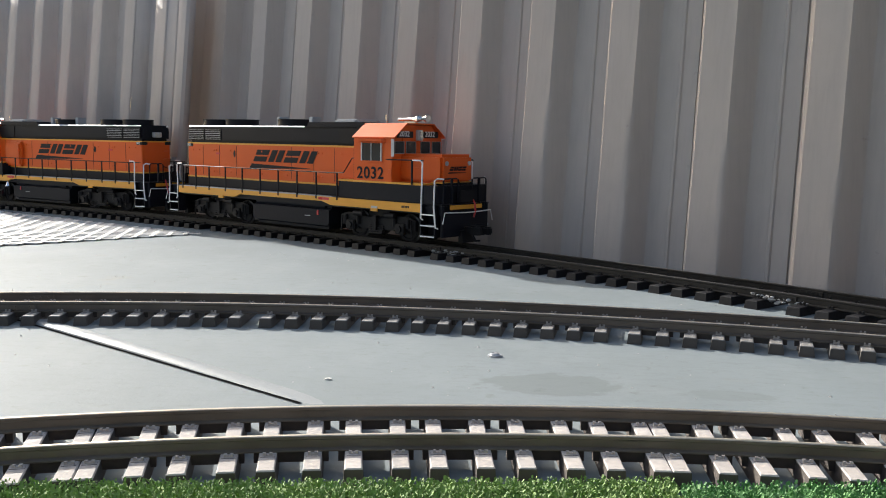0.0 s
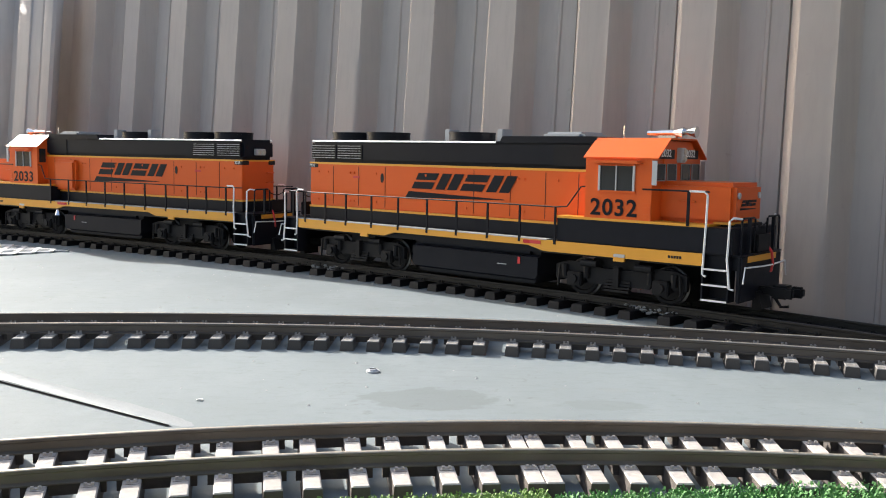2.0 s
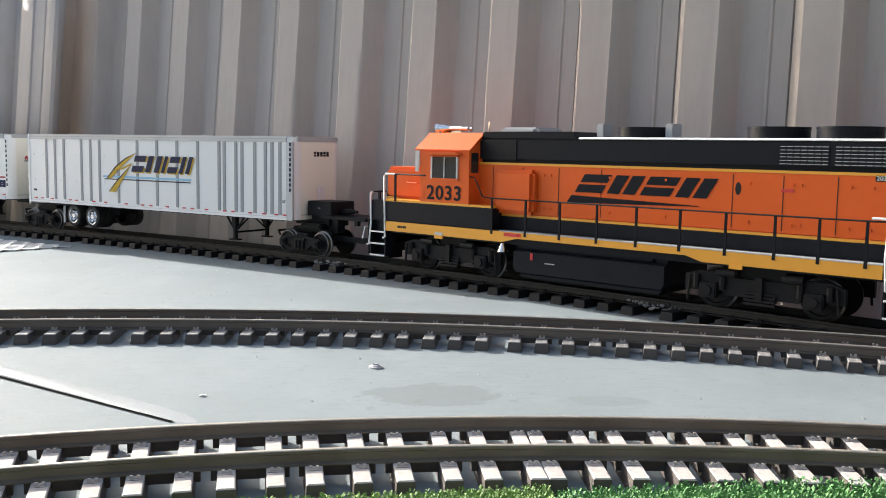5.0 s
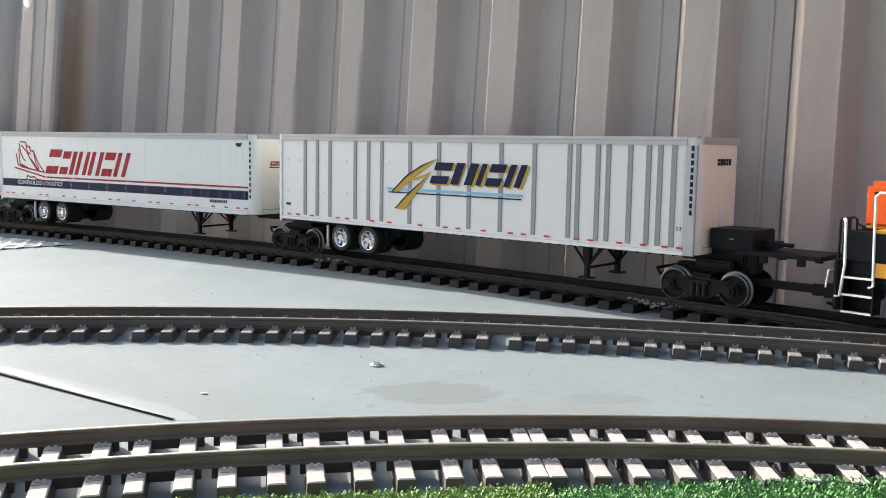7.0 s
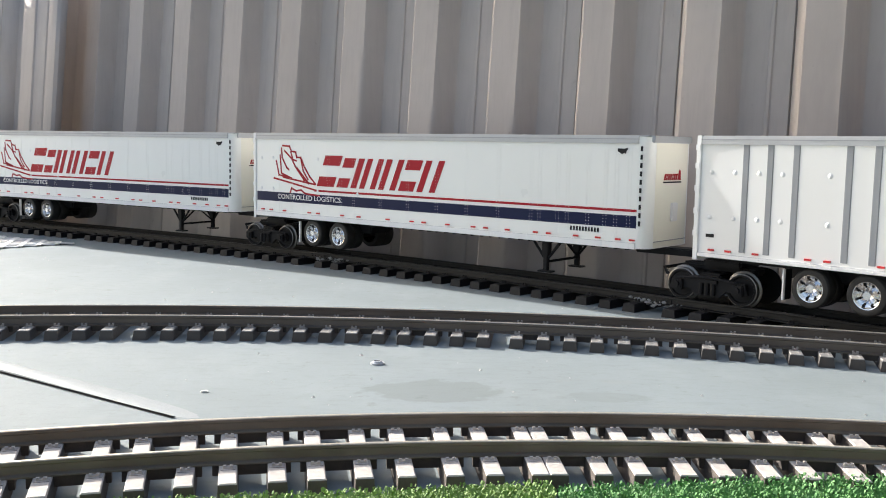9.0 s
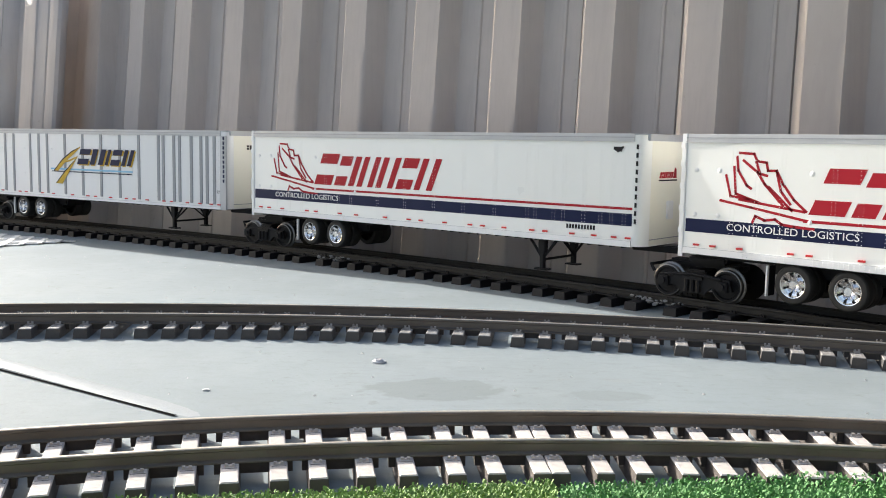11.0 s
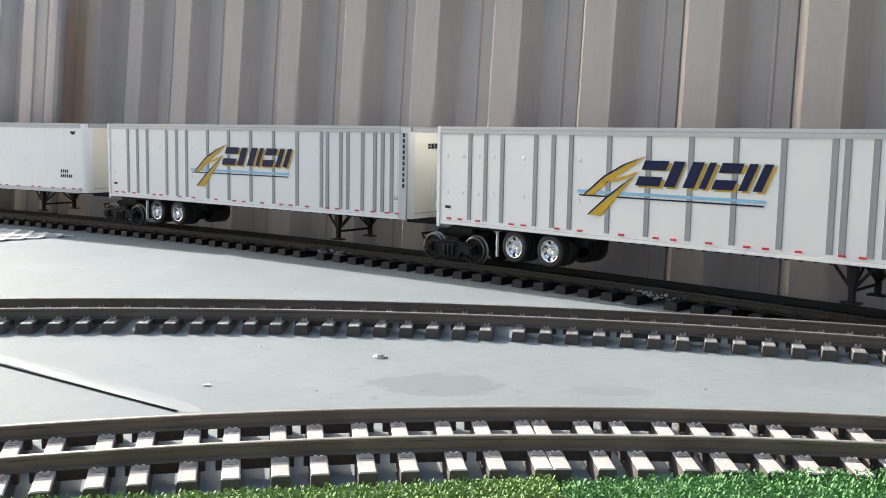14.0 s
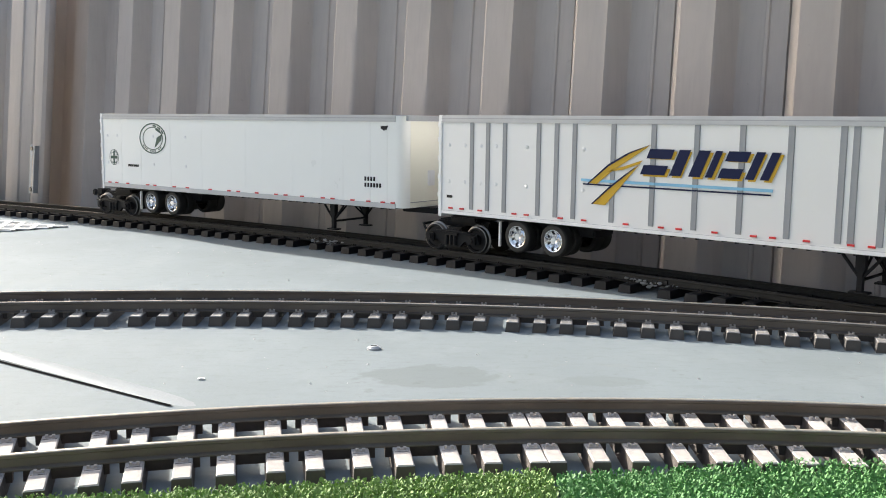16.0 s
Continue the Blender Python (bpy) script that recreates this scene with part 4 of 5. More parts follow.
    part("front_sill", box(TR1 - 0.001, TR1 + 0.0008, -TW + c, TW - c, 0.0505, 0.0512), M_RIB, top)
    mark = prism([(0.2515, 0.1385), (0.2515, 0.1355), (0.2540, 0.1345), (0.2560, 0.1330), (0.2585, 0.1345), (0.2600, 0.1335), (0.2605, 0.1360), (0.2620, 0.1375), (0.2620, 0.1390), (0.2590, 0.1383)], y - 0.0008, y + 0.0002) if style != "ribbed" else box(-0.2765, -0.2685, y - 0.0004, y + 0.0002, 0.0615, 0.0645)
    part("maker_mark", mark, M_INK, top)
    if style == "ribbed":
        g = y - 0.0009
        for x0, x1, k in ((-0.033, -0.0080, 1), (-0.0030, 0.0270, 2), (0.0320, 0.0385, 0), (0.0440, 0.0640, 1), (0.0690, 0.0900, 2)):
            part("wordmark_shadow", slanted(bmesh.new(), x0 + 0.0025, x1 + 0.0025, 0.0962, 0.1195, 0.42, g + 0.0002, k, 0.36), M_GOLD, top)
            part("wordmark_block", slanted(bmesh.new(), x0, x1, 0.0978, 0.1212, 0.42, g - 0.0002, k, 0.26), M_NAVY, top, "navy slanted wordmark block")
        bm = bm_prism(bmesh.new(), [(-0.0226, 0.1248), (-0.046, 0.1165), (-0.068, 0.1045), (-0.0895, 0.0868), (-0.080, 0.0865), (-0.062, 0.1005), (-0.044, 0.1112)], g, g - 0.0003)
        bm_prism(bm, [(-0.031, 0.1105), (-0.050, 0.1045), (-0.064, 0.1005), (-0.070, 0.0985), (-0.052, 0.1010), (-0.034, 0.1070)], g, g - 0.0003)
        bm_prism(bm, [(-0.034, 0.1065), (-0.050, 0.0955), (-0.066, 0.0835), (-0.0845, 0.0672), (-0.070, 0.0668), (-0.059, 0.0790), (-0.046, 0.0935)], g, g - 0.0003)
        part("emblem", bm, M_GOLD, top, "gold winged emblem strokes")
        bm = bm_prism(bmesh.new(), [(-0.0226, 0.1252), (-0.046, 0.1172), (-0.068, 0.1055), (-0.090, 0.0872), (-0.0895, 0.0862), (-0.067, 0.1040), (-0.045, 0.1160)], g - 0.0004, g - 0.0006)
        bm_prism(bm, [(-0.034, 0.1070), (-0.050, 0.0962), (-0.066, 0.0845), (-0.0855, 0.0674), (-0.0845, 0.0668), (-0.065, 0.0832), (-0.049, 0.0952)], g - 0.0004, g - 0.0006)
        part("emblem_outline", bm, M_NAVY, top)
        for z0, z1, x0, x1, mt in ((0.0882, 0.0908, -0.0985, 0.0940, M_BLUE), (0.0850, 0.0864, -0.0960, 0.0925, M_NAVY)):
            bm = bm_prism(bmesh.new(), [(x0, z0), (x1, z0), (x1, z1), (x0, z1)], g + 0.0003, g)
            part("stripe", bm, mt, top)
        writing("size_mark", "53'", 0.0055, on_side(0.2655, y - 0.0006, 0.0660), M_INK, top)
        bars(top, "fleet_mark", [(0.2790, 0.1405 - 0.0064 * k) for k in range(10)], 0.0026, 0.0044, y - 0.0008, M_NAVY)
        bm = bmesh.new()
        for k in range(5):
            slanted(bm, 0.0165 - 0.0062 * k - 0.0045, 0.0165 - 0.0062 * k, 0.1255, 0.1315, 0.0, 0, k % 3)
        part("front_wordmark", turned(bm, Matrix.Translation((fx + 0.0004, 0.004, 0)) @ Matrix.Rotation(math.pi / 2, 4, "Z")), M_INK, top)
    elif style == "ship":
        g = y - 0.0001
        xs = (-0.1680, -0.1330, -0.1090, -0.0945, -0.0635, -0.0315, -0.0035, 0.0285)
        for i, k in enumerate((1, 1, 0, 2, 2, 1, 2)):
            top_z = 0.1240 if i == 0 else 0.1215
            part("wordmark_block", slanted(bmesh.new(), xs[i], xs[i + 1] - 0.005, 0.0860, top_z, 0.42, g, k, 0.36), M_RED, top, "red slanted wordmark block")
        bm = bmesh.new()
        for line in SHIP:
            pts = [(-0.2460 + (x - 160) * 0.000391, 0.1356 - (q - 102) * 0.000262 - (x - 160) * 0.00002) for x, q in line]
            for (xa, za), (xb, zb) in zip(pts, pts[1:]):
                ln = math.hypot(xb - xa, zb - za)
                ux, uz = (xb - xa) / ln, (zb - za) / ln
                w = 0.0011
                bm_prism(bm, [(xa - uz * w - ux * w, za + ux * w - uz * w), (xa + uz * w - ux * w, za - ux * w - uz * w),
                              (xb + uz * w + ux * w, zb - ux * w + uz * w), (xb - uz * w + ux * w, zb + ux * w + uz * w)], g, g - 0.0003)
        part("ship_emblem", bm, M_RED, top, "red sailing-ship emblem of plain strokes")
        for z0, z1, x0, mt, nm in ((0.0790, 0.0814, -0.172, M_RED, "red_stripe"), (0.0637, 0.0755, TR0 + 0.002, M_NAVY, "navy_band")):
            bm = bm_prism(bmesh.new(), [(x0, z0), (0.2735, z0), (0.2735, z1), (x0, z1)], g + 0.0001, g - 0.0002)
            part(nm, bm, mt, top)
        writing("slogan", "CONTROLLED LOGISTICS", 0.0088, on_side(-0.2415, g - 0.0005, 0.0674, 1.14), M_WHITE_TRIM, top)
        bars(top, "fleet_mark", [(0.2020 + 0.0034 * k, 0.0596) for k in range(10)], 0.0020, 0.0042, g - 0.0002, M_INK)
        bars(top, "fleet_mark", [(0.2765, 0.1385 - 0.0078 * k) for k in range(10)], 0.0020, 0.0046, y - 0.0001, M_INK)
        bm = bmesh.new()
        for k in range(7):
            slanted(bm, -0.013 + 0.004 * k, -0.010 + 0.004 * k, 0.1090, 0.1150, 0.4, 0, k % 3)
        bm_prism(bm, [(0.016, 0.109), (0.023, 0.109), (0.022, 0.118), (0.019, 0.119)], 0, -0.0003)
        part("front_wordmark", turned(bm, Matrix.Translation((fx, -0.004, 0)) @ Matrix.Rotation(math.pi / 2, 4, "Z")), M_RED, top)
        part("front_stripe", box(fx, fx + 0.0003, -0.018, 0.02, 0.1062, 0.1076), M_INK, top)
    else:
        g = y - 0.0001
        for cx0, cz0, rx, rz in ((-0.1675, 0.1165, 0.0300, 0.0215), (-0.2590, 0.0875, 0.0110, 0.0115)):
            bm = bmesh.new()
            for k0, k1 in ((0.92, 1.0), (0.70, 0.75)):
                seg = 40
                o = [bm.verts.new((cx0 + rx * k1 * math.cos(2 * math.pi * i / seg), g - 0.0002, cz0 + rz * k1 * math.sin(2 * math.pi * i / seg))) for i in range(seg)]
                n = [bm.verts.new((cx0 + rx * k0 * math.cos(2 * math.pi * i / seg), g - 0.0002, cz0 + rz * k0 * math.sin(2 * math.pi * i / seg))) for i in range(seg)]
                for i in range(seg):
                    bm.faces.new((o[i], o[(i + 1) % seg], n[(i + 1) % seg], n[i]))
            for k in range(22):
                a = radians(25 + 6 * k) if k < 12 else radians(215 + 11 * (k - 12))
                if k % 4 == 3:
                    continue
                bm_box(bm, cx0 + rx * 0.83 * math.cos(a) - rx * 0.04, cx0 + rx * 0.83 * math.cos(a) + rx * 0.04, g - 0.0003, g, cz0 + rz * 0.83 * math.sin(a) - rz * 0.05, cz0 + rz * 0.83 * math.sin(a) + rz * 0.05)
            if rx > 0.02:
                bm_prism(bm, [(cx0 + 0.004, cz0 - 0.013), (cx0 + 0.019, cz0 - 0.002), (cx0 + 0.020, cz0 + 0.006), (cx0 + 0.009, cz0 + 0.001)], g, g - 0.0003)
                bm_prism(bm, [(cx0 + 0.006, cz0 + 0.012), (cx0 + 0.018, cz0 + 0.007), (cx0 + 0.016, cz0 + 0.010), (cx0 + 0.008, cz0 + 0.0145)], g, g - 0.0003)
            else:
                bm_box(bm, cx0 - 0.0018, cx0 + 0.0018, g - 0.0003, g, cz0 - 0.009, cz0 + 0.009)
                bm_box(bm, cx0 - 0.008, cx0 + 0.008, g - 0.0003, g, cz0 - 0.002, cz0 + 0.002)
            part("round_emblem", bm, M_GREEN_INK, top, "dark green ringed emblem of plain shapes")
        bars(top, "fleet_mark", [(0.2280 + 0.0045 * k, 0.0768) for k in range(4)], 0.0026, 0.0048, g - 0.0002, M_INK)
        bars(top, "fleet_mark", [(0.2280 + 0.0045 * k, 0.0695) for k in range(6)], 0.0026, 0.0048, g - 0.0002, M_INK)
        bars(top, "small_mark", [(-0.2240 + 0.0042 * k, 0.0768) for k in range(6)], 0.0032, 0.0034, g - 0.0002, M_INK)
        part("end_coupler_block", box(TR0 - 0.02, TR0, -0.006, 0.006, 0.0385, 0.0425), M_UNDER, top)
    return top


def bars(top, name, places, w, h, y, material):
    """Unreadable or private characters as plain upright bars."""
    for x, z in places:
        part(name, box(x - w / 2, x + w / 2, y - 0.0002, y + 0.0006, z - h / 2, z + h / 2), material, top)


def adapter(label):
    """The leading bogie with its box, small deck and coupler."""
    top = rail_bogie(label)
    part("tool_box", box(0.002, 0.045, -0.022, 0.022, 0.0510, 0.0700, bevel=0.001), M_UNDER, top)
    part("latch", box(0.022, 0.026, -0.0228, -0.0218, 0.0605, 0.0618), M_STEEL, top)
    part("deck_plate", box(0.030, 0.1085, -0.027, 0.027, 0.0485, 0.0525, bevel=0.0008), M_UNDER, top)
    for x in (0.054, 0.088):
        for s in (-1, 1):
            part("bracket", box(x - 0.003, x + 0.003, s * 0.017, s * 0.022, 0.042, 0.0490), M_UNDER, top)
    bm = box(-0.02, 0.032, -0.010, 0.010, 0.036, 0.052, bevel=0.002)
    bm_prism(bm, [(0.004, 0.020), (0.042, 0.030), (0.042, 0.049), (0.0, 0.049)], -0.007, 0.007)
    part("support", bm, M_UNDER, top)
    bm = box(0.046, 0.062, -0.006, 0.006, 0.0545, 0.0605, bevel=0.001)
    bm_tube(bm, [(0.060, -0.004, 0.058), (0.074, -0.004, 0.058)], 0.0022)
    part("hose_fitting", bm, M_UNDER, top)
    knuckle(top, 0.03, 0.115, 0.0215)
    return top


# ---- train: locomotives ----
POSTS = [-0.2659, -0.2289, -0.1924, -0.1489, -0.1056, -0.0612, -0.0183, 0.0247, 0.0668, 0.1107]


def loco_truck(parent, x):
    truck = new("truck")
    truck.parent = parent
    truck.location = (x, 0, 0)
    half, r = 0.0475, 0.0175
    for wx in (-half, half):
        wheelset(truck, wx, r, 0.99)
    for s in (-1, 1):
        bm = prism([(-0.072, 0.016), (-0.072, 0.030), (-0.06, 0.034), (-0.03, 0.034), (-0.02, 0.030), (0.02, 0.030), (0.03, 0.034), (0.06, 0.034), (0.072, 0.030), (0.072, 0.016),
                    (0.058, 0.016), (0.054, 0.023), (0.040, 0.023), (0.033, 0.014), (-0.033, 0.014), (-0.040, 0.023), (-0.054, 0.023), (-0.058, 0.016)], s * 0.036 - 0.0025, s * 0.036 + 0.0025)
        for wx in (-half, half):
            bm_box(bm, wx - 0.0085, wx + 0.0085, s * 0.0375, s * 0.0445, 0.0105, 0.0245, bevel=0.0012)
            bm_cyl(bm, (wx, s * 0.0455, 0.0175), "y", 0.0045, 0.0025, 12)
            for q in (-1, 1):
                bm_cyl(bm, (wx + q * 0.0125, s * 0.040, 0.0250), "z", 0.0032, 0.012, 8)
        for k in range(4):
            bm_box(bm, -0.014, 0.014, s * 0.037, s * 0.043 - s * 0.001 * k, 0.0085 + 0.003 * k, 0.0107 + 0.003 * k)
        bm_box(bm, -0.003, 0.003, s * 0.038, s * 0.044, 0.0135, 0.033)
        part("side_frame", bm, M_UNDER, truck)
        for q in (-1, 1):
            part("brake_cylinder", cyl((q * 0.030, s * 0.0435, 0.0345), "x", 0.0036, 0.018, 12), M_UNDER, truck)
            part("brake_rod", tube([(q * 0.066, s * 0.041, 0.030), (q * 0.068, s * 0.041, 0.008)], 0.0012), M_UNDER, truck)
    part("bolster", box(-0.02, 0.02, -0.034, 0.034, 0.016, 0.040), M_UNDER, truck)
    return truck


def fan(parent, x, z):
    f = part("roof_fan", cyl((x, 0, z + 0.0045), "z", 0.0265, 0.0095, 32), M_BLACK, parent)
    part("fan_ring", turned(ring(bmesh.new(), 0, 0, 0, 0.0235, 0.027, 0.0022, 32), Matrix.Translation((x, 0, z + 0.0098)) @ Matrix.Rotation(math.pi / 2, 4, "X")), M_BLACK, f)
    bm = bmesh.new()
    for k in range(8):
        bm_box(bm, x - 0.0235, x + 0.0235, -0.0005, 0.0005, z + 0.0095, z + 0.0104, turn=Matrix.Rotation(k * math.pi / 8, 4, "Z"))
    part("fan_grille", bm, M_UNDER, f)


def louvres(parent, x0, x1, y, z0, z1, n, s):
    g = part("grille_frame", box(x0, x1, min(y, y + s * 0.0008), max(y, y + s * 0.0008), z0, z1), M_UNDER, parent)
    for k in range(n):
        z = z0 + (z1 - z0) * (k + 0.5) / n
        bm = bmesh.new()
        for q in range(7):
            xa = x0 + 0.001 + (x1 - x0 - 0.002) * q / 7
            bm_box(bm, xa, xa + (x1 - x0) / 7 - 0.0014, min(y, y + s * 0.0016), max(y, y + s * 0.0016), z - 0.0003, z + 0.0003)
        part("slat", bm, M_SILVER, g)


def side_of(bm, s):
    """Details drawn for the -y side, turned onto the other side where s is 1."""
    return bm if s < 0 else turned(bm, Matrix.Diagonal((1, -1, 1, 1)))


def loco(label, number, bulge_side):
    top = new("diesel_locomotive")
    tagged(top, label, "locomotive", "locomotives of the train")
    HY, CY = 0.031, 0.049
    # frame with yellow sill
    part("frame", box(-0.313, 0.304, -0.044, 0.044, 0.040, 0.0530, bevel=0.001), M_BLACK, top)
    for s in (-1, 1):
        sill = [(-0.279, 0.0425), (-0.128, 0.0425), (-0.112, 0.0472), (0.078, 0.0472), (0.098, 0.0425), (0.269, 0.0425), (0.269, 0.0535), (-0.279, 0.0535)]
        part("sill", prism(sill, s * 0.0440, s * 0.0500), M_YELLOW, top, "yellow painted side sill")
        part("walkway_edge", box(-0.279, 0.10, s * 0.0400, s * 0.0502, 0.0537, 0.0545), M_SILVER, top)
        for x in (-0.16, 0.185):
            part("jack_pad", box(x - 0.006, x + 0.006, s * 0.0492, s * 0.0512, 0.0392, 0.0432), M_YELLOW, top)
        part("data_plate", box(0.179, 0.191, s * 0.0495, s * 0.0505, 0.0425, 0.0462), M_SILVER, top)
        part("warning_label", box(0.072, 0.094, s * 0.0495, s * 0.0504, 0.0490, 0.0525), M_REFLECT, top)
        bars_side = bmesh.new()
        for k in range(5):
            bm_box(bars_side, 0.236 + 0.0028 * k, 0.238 + 0.0028 * k, s * 0.0495, s * 0.0503, 0.0470, 0.0495)
        part("model_mark", bars_side, M_INK, top)
    part("walkway", box(-0.313, 0.304, -0.047, 0.047, 0.0530, 0.0542), M_BLACK, top)
    # hood
    hood = part("hood", box(-0.278, 0.150, -HY, HY, 0.0705, 0.1235, bevel=0.0012), M_ORANGE, top)
    part("hood_base", box(-0.2785, 0.150, -HY - 0.0004, HY + 0.0004, 0.0542, 0.0690, bevel=0.0006), M_BLACK, top)
    for z in (0.0695, 0.1235):
        part("stripe", box(-0.2788, 0.1495, -HY - 0.0006, HY + 0.0006, z - 0.0011, z + 0.0013), M_YELLOW, top)
    part("roof", box(-0.278, 0.150, -HY, HY, 0.1248, 0.1522, bevel=0.0040), M_BLACK, top)
    for x in (-0.2316, -0.1704, -0.0386):
        fan(top, x, 0.1512)
    for x in (-0.0685, 0.0075):
        part("exhaust_pipe", box(x - 0.004, x + 0.004, -0.009, 0.009, 0.151, 0.1655, bevel=0.0008), M_SILVER, top)
    part("roof_housing", prism([(0.022, 0.1505), (0.026, 0.1575), (0.140, 0.1575), (0.147, 0.1505)], -0.029, 0.029), M_BLACK, top)
    part("roof_hatch", box(0.074, 0.124, -0.025, 0.025, 0.1555, 0.1622, bevel=0.0045), M_SILVER, top)
    for s in (-1, 1):
        y = s * HY
        louvres(top, -0.2745, -0.2300, y, 0.1290, 0.1465, 6, s)
        louvres(top, -0.2270, -0.1840, y, 0.1290, 0.1465, 6, s)
        part("filter_panel", box(0.094, 0.140, min(y, y + s * 0.001), max(y, y + s * 0.001), 0.1275, 0.1490, bevel=0.0004), M_UNDER, top)
        for x in (-0.235, -0.190, -0.145, -0.010, 0.04, 0.085, 0.125):
            part("door_line", box(x - 0.0003, x + 0.0003, min(y, y + s * 0.0003), max(y, y + s * 0.0003), 0.0735, 0.1205), M_INK, hood)
        for x in (-0.262, -0.245, -0.205, -0.198, -0.160, -0.080, -0.020, 0.050, 0.058, 0.10):
            for z in (0.079, 0.1130):
                part("latch", box(x - 0.001, x + 0.001, min(y, y + s * 0.0012), max(y, y + s * 0.0012), z - 0.0012, z + 0.0012), M_ORANGE, hood)
        part("round_port", turned(cyl((0, 0, 0), "y", 0.0028, 0.001, 14), Matrix.Translation((-0.150, y, 0.108)) @ Matrix.Diagonal((0.9, 1, 2.0, 1))), M_INK, hood)
        part("warning_label", box(-0.1990, -0.1880, min(y, y + s * 0.0006), max(y, y + s * 0.0006), 0.1065, 0.1092), M_REFLECT, hood)
        # wordmark of four plain slanted blocks and a wedge
        g = -HY - 0.0002
        x0 = -0.102 if s < 0 else -0.107
        pieces = [slanted(bmesh.new(), x0 + 0.0365 * n, x0 + 0.0365 * n + 0.031, 0.0978, 0.1158, 0.62, g - 0.0002, k) for n, k in enumerate((1, 2, 1, 2))]
        pieces.append(bm_prism(bmesh.new(), [(x0 - 0.010, 0.0868), (x0 + 0.134, 0.0900), (x0 + 0.134, 0.0906), (x0 - 0.004, 0.0945)], g, g - 0.0003))
        for b in pieces:
            if s > 0:
                turned(b, Matrix.Translation((-0.087, 0, 0)) @ Matrix.Rotation(math.pi, 4, "Z"))
            part("wordmark_block", b, M_BLACK, hood, "black slanted wordmark block")
        # the sun's glint along the black roof edge, painted as a white strip
        part("roof_edge_glint", box(-0.275, 0.018, s * 0.0300 - 0.0010, s * 0.0300 + 0.0010, 0.1504, 0.1514, turn=Matrix.Rotation(s * -0.785, 4, "X")), M_WHITE_TRIM, top, "white strip standing in for the glint on the roof edge")
    if bulge_side:
        s = bulge_side
        bm = box(0.066, 0.116, s * 0.028, s * 0.0405, 0.0715, 0.1180, bevel=0.004)
        part("side_locker", bm, M_ORANGE, top)
        part("bell", turned(cyl((0, 0, 0), "z", 0.0055, 0.009, 14, 0.002), Matrix.Translation((0.0985, s * 0.046, 0.0365))), M_CHROME, top)
    # rear end of the hood
    for s in (-1, 1):
        part("number_board", box(-0.2795, -0.2635, s * 0.0195, s * 0.0318, 0.1180, 0.1235, bevel=0.0006), M_INK, top)
        m = on_side(-0.2785, -0.0320, 0.1190) if s < 0 else Matrix.Rotation(math.pi, 4, "Z") @ on_side(0.2645, -0.0320, 0.1190)
        writing("board_number", number, 0.0052, m, M_WHITE_TRIM, top)
    part("headlight", box(-0.2835, -0.2775, -0.009, 0.009, 0.131, 0.140, bevel=0.001), M_SILVER, top)
    for s in (-1, 1):
        part("lens", cyl((-0.2838, s * 0.0042, 0.1355), "x", 0.0032, 0.0016, 14), M_LAMP, top)
    for z in (0.080, 0.094, 0.107):
        part("grab_iron", tube([(-0.2785, -0.027, z), (-0.2815, -0.027, z), (-0.2815, -0.014, z), (-0.2785, -0.014, z)], 0.0007), M_ORANGE, top)
    # cab
    part("cab_base", box(0.112, 0.297, -CY, CY, 0.0542, 0.0772, bevel=0.0008), M_BLACK, top)
    part("cab_stripe", box(0.1118, 0.2715, -CY - 0.0003, CY + 0.0003, 0.0768, 0.0792), M_YELLOW, top)
    sec = [(-CY, 0.0792), (CY, 0.0792), (CY, 0.1370), (0.026, 0.1535), (-0.026, 0.1535), (-CY, 0.1370)]
    bm = bmesh.new()
    a = [bm.verts.new((0.144, y, z)) for y, z in sec]
    b = [bm.verts.new((0.216, y, z)) for y, z in sec]
    bm.faces.new(a)
    bm.faces.new(b[::-1])
    for i in range(6):
        bm.faces.new((a[i], a[(i + 1) % 6], b[(i + 1) % 6], b[i]))
    cab = part("cab", bm, M_ORANGE, top)
    part("cab_front", box(0.2120, 0.2172, -0.030, 0.030, 0.112, 0.1530, bevel=0.001), M_ORANGE, cab)
    sec = [(CY + 0.0015, 0.1362), (0.027, 0.1545), (-0.027, 0.1545), (-CY - 0.0015, 0.1362), (-CY - 0.0015, 0.1376), (-0.0265, 0.1562), (0.0265, 0.1562), (CY + 0.0015, 0.1376)]
    bm = bmesh.new()
    a = [bm.verts.new((0.142, y, z)) for y, z in sec]
    b = [bm.verts.new((0.2225, y, z)) for y, z in sec]
    bm.faces.new(a)
    bm.faces.new(b[::-1])
    for i in range(8):
        bm.faces.new((a[i], a[(i + 1) % 8], b[(i + 1) % 8], b[i]))
    part("cab_roof", bm, M_ORANGE, cab)
    for s in (-1, 1):
        y = s * CY
        win = part("side_window", box(0.1610, 0.1965, min(y, y + s * 0.0006), max(y, y + s * 0.0006), 0.1060, 0.1300), M_GLASS, cab)
        for xa, xb, za, zb in ((0.159, 0.1985, 0.1295, 0.1310), (0.158, 0.1995, 0.1045, 0.1062), (0.159, 0.1612, 0.1055, 0.130), (0.1963, 0.1985, 0.1055, 0.130), (0.178, 0.1792, 0.106, 0.130)):
            part("window_frame", box(xa, xb, min(y - s * 0.0004, y + s * 0.0016), max(y - s * 0.0004, y + s * 0.0016), za, zb), M_ORANGE if za < 0.1055 or xb - xa > 0.01 else M_SILVER, win)
        bm = prism([(0.152, 0.1318), (0.207, 0.1318), (0.203, 0.1345), (0.156, 0.1345)], s * CY, s * (CY + 0.009))
        part("sun_visor", bm, M_ORANGE, cab)
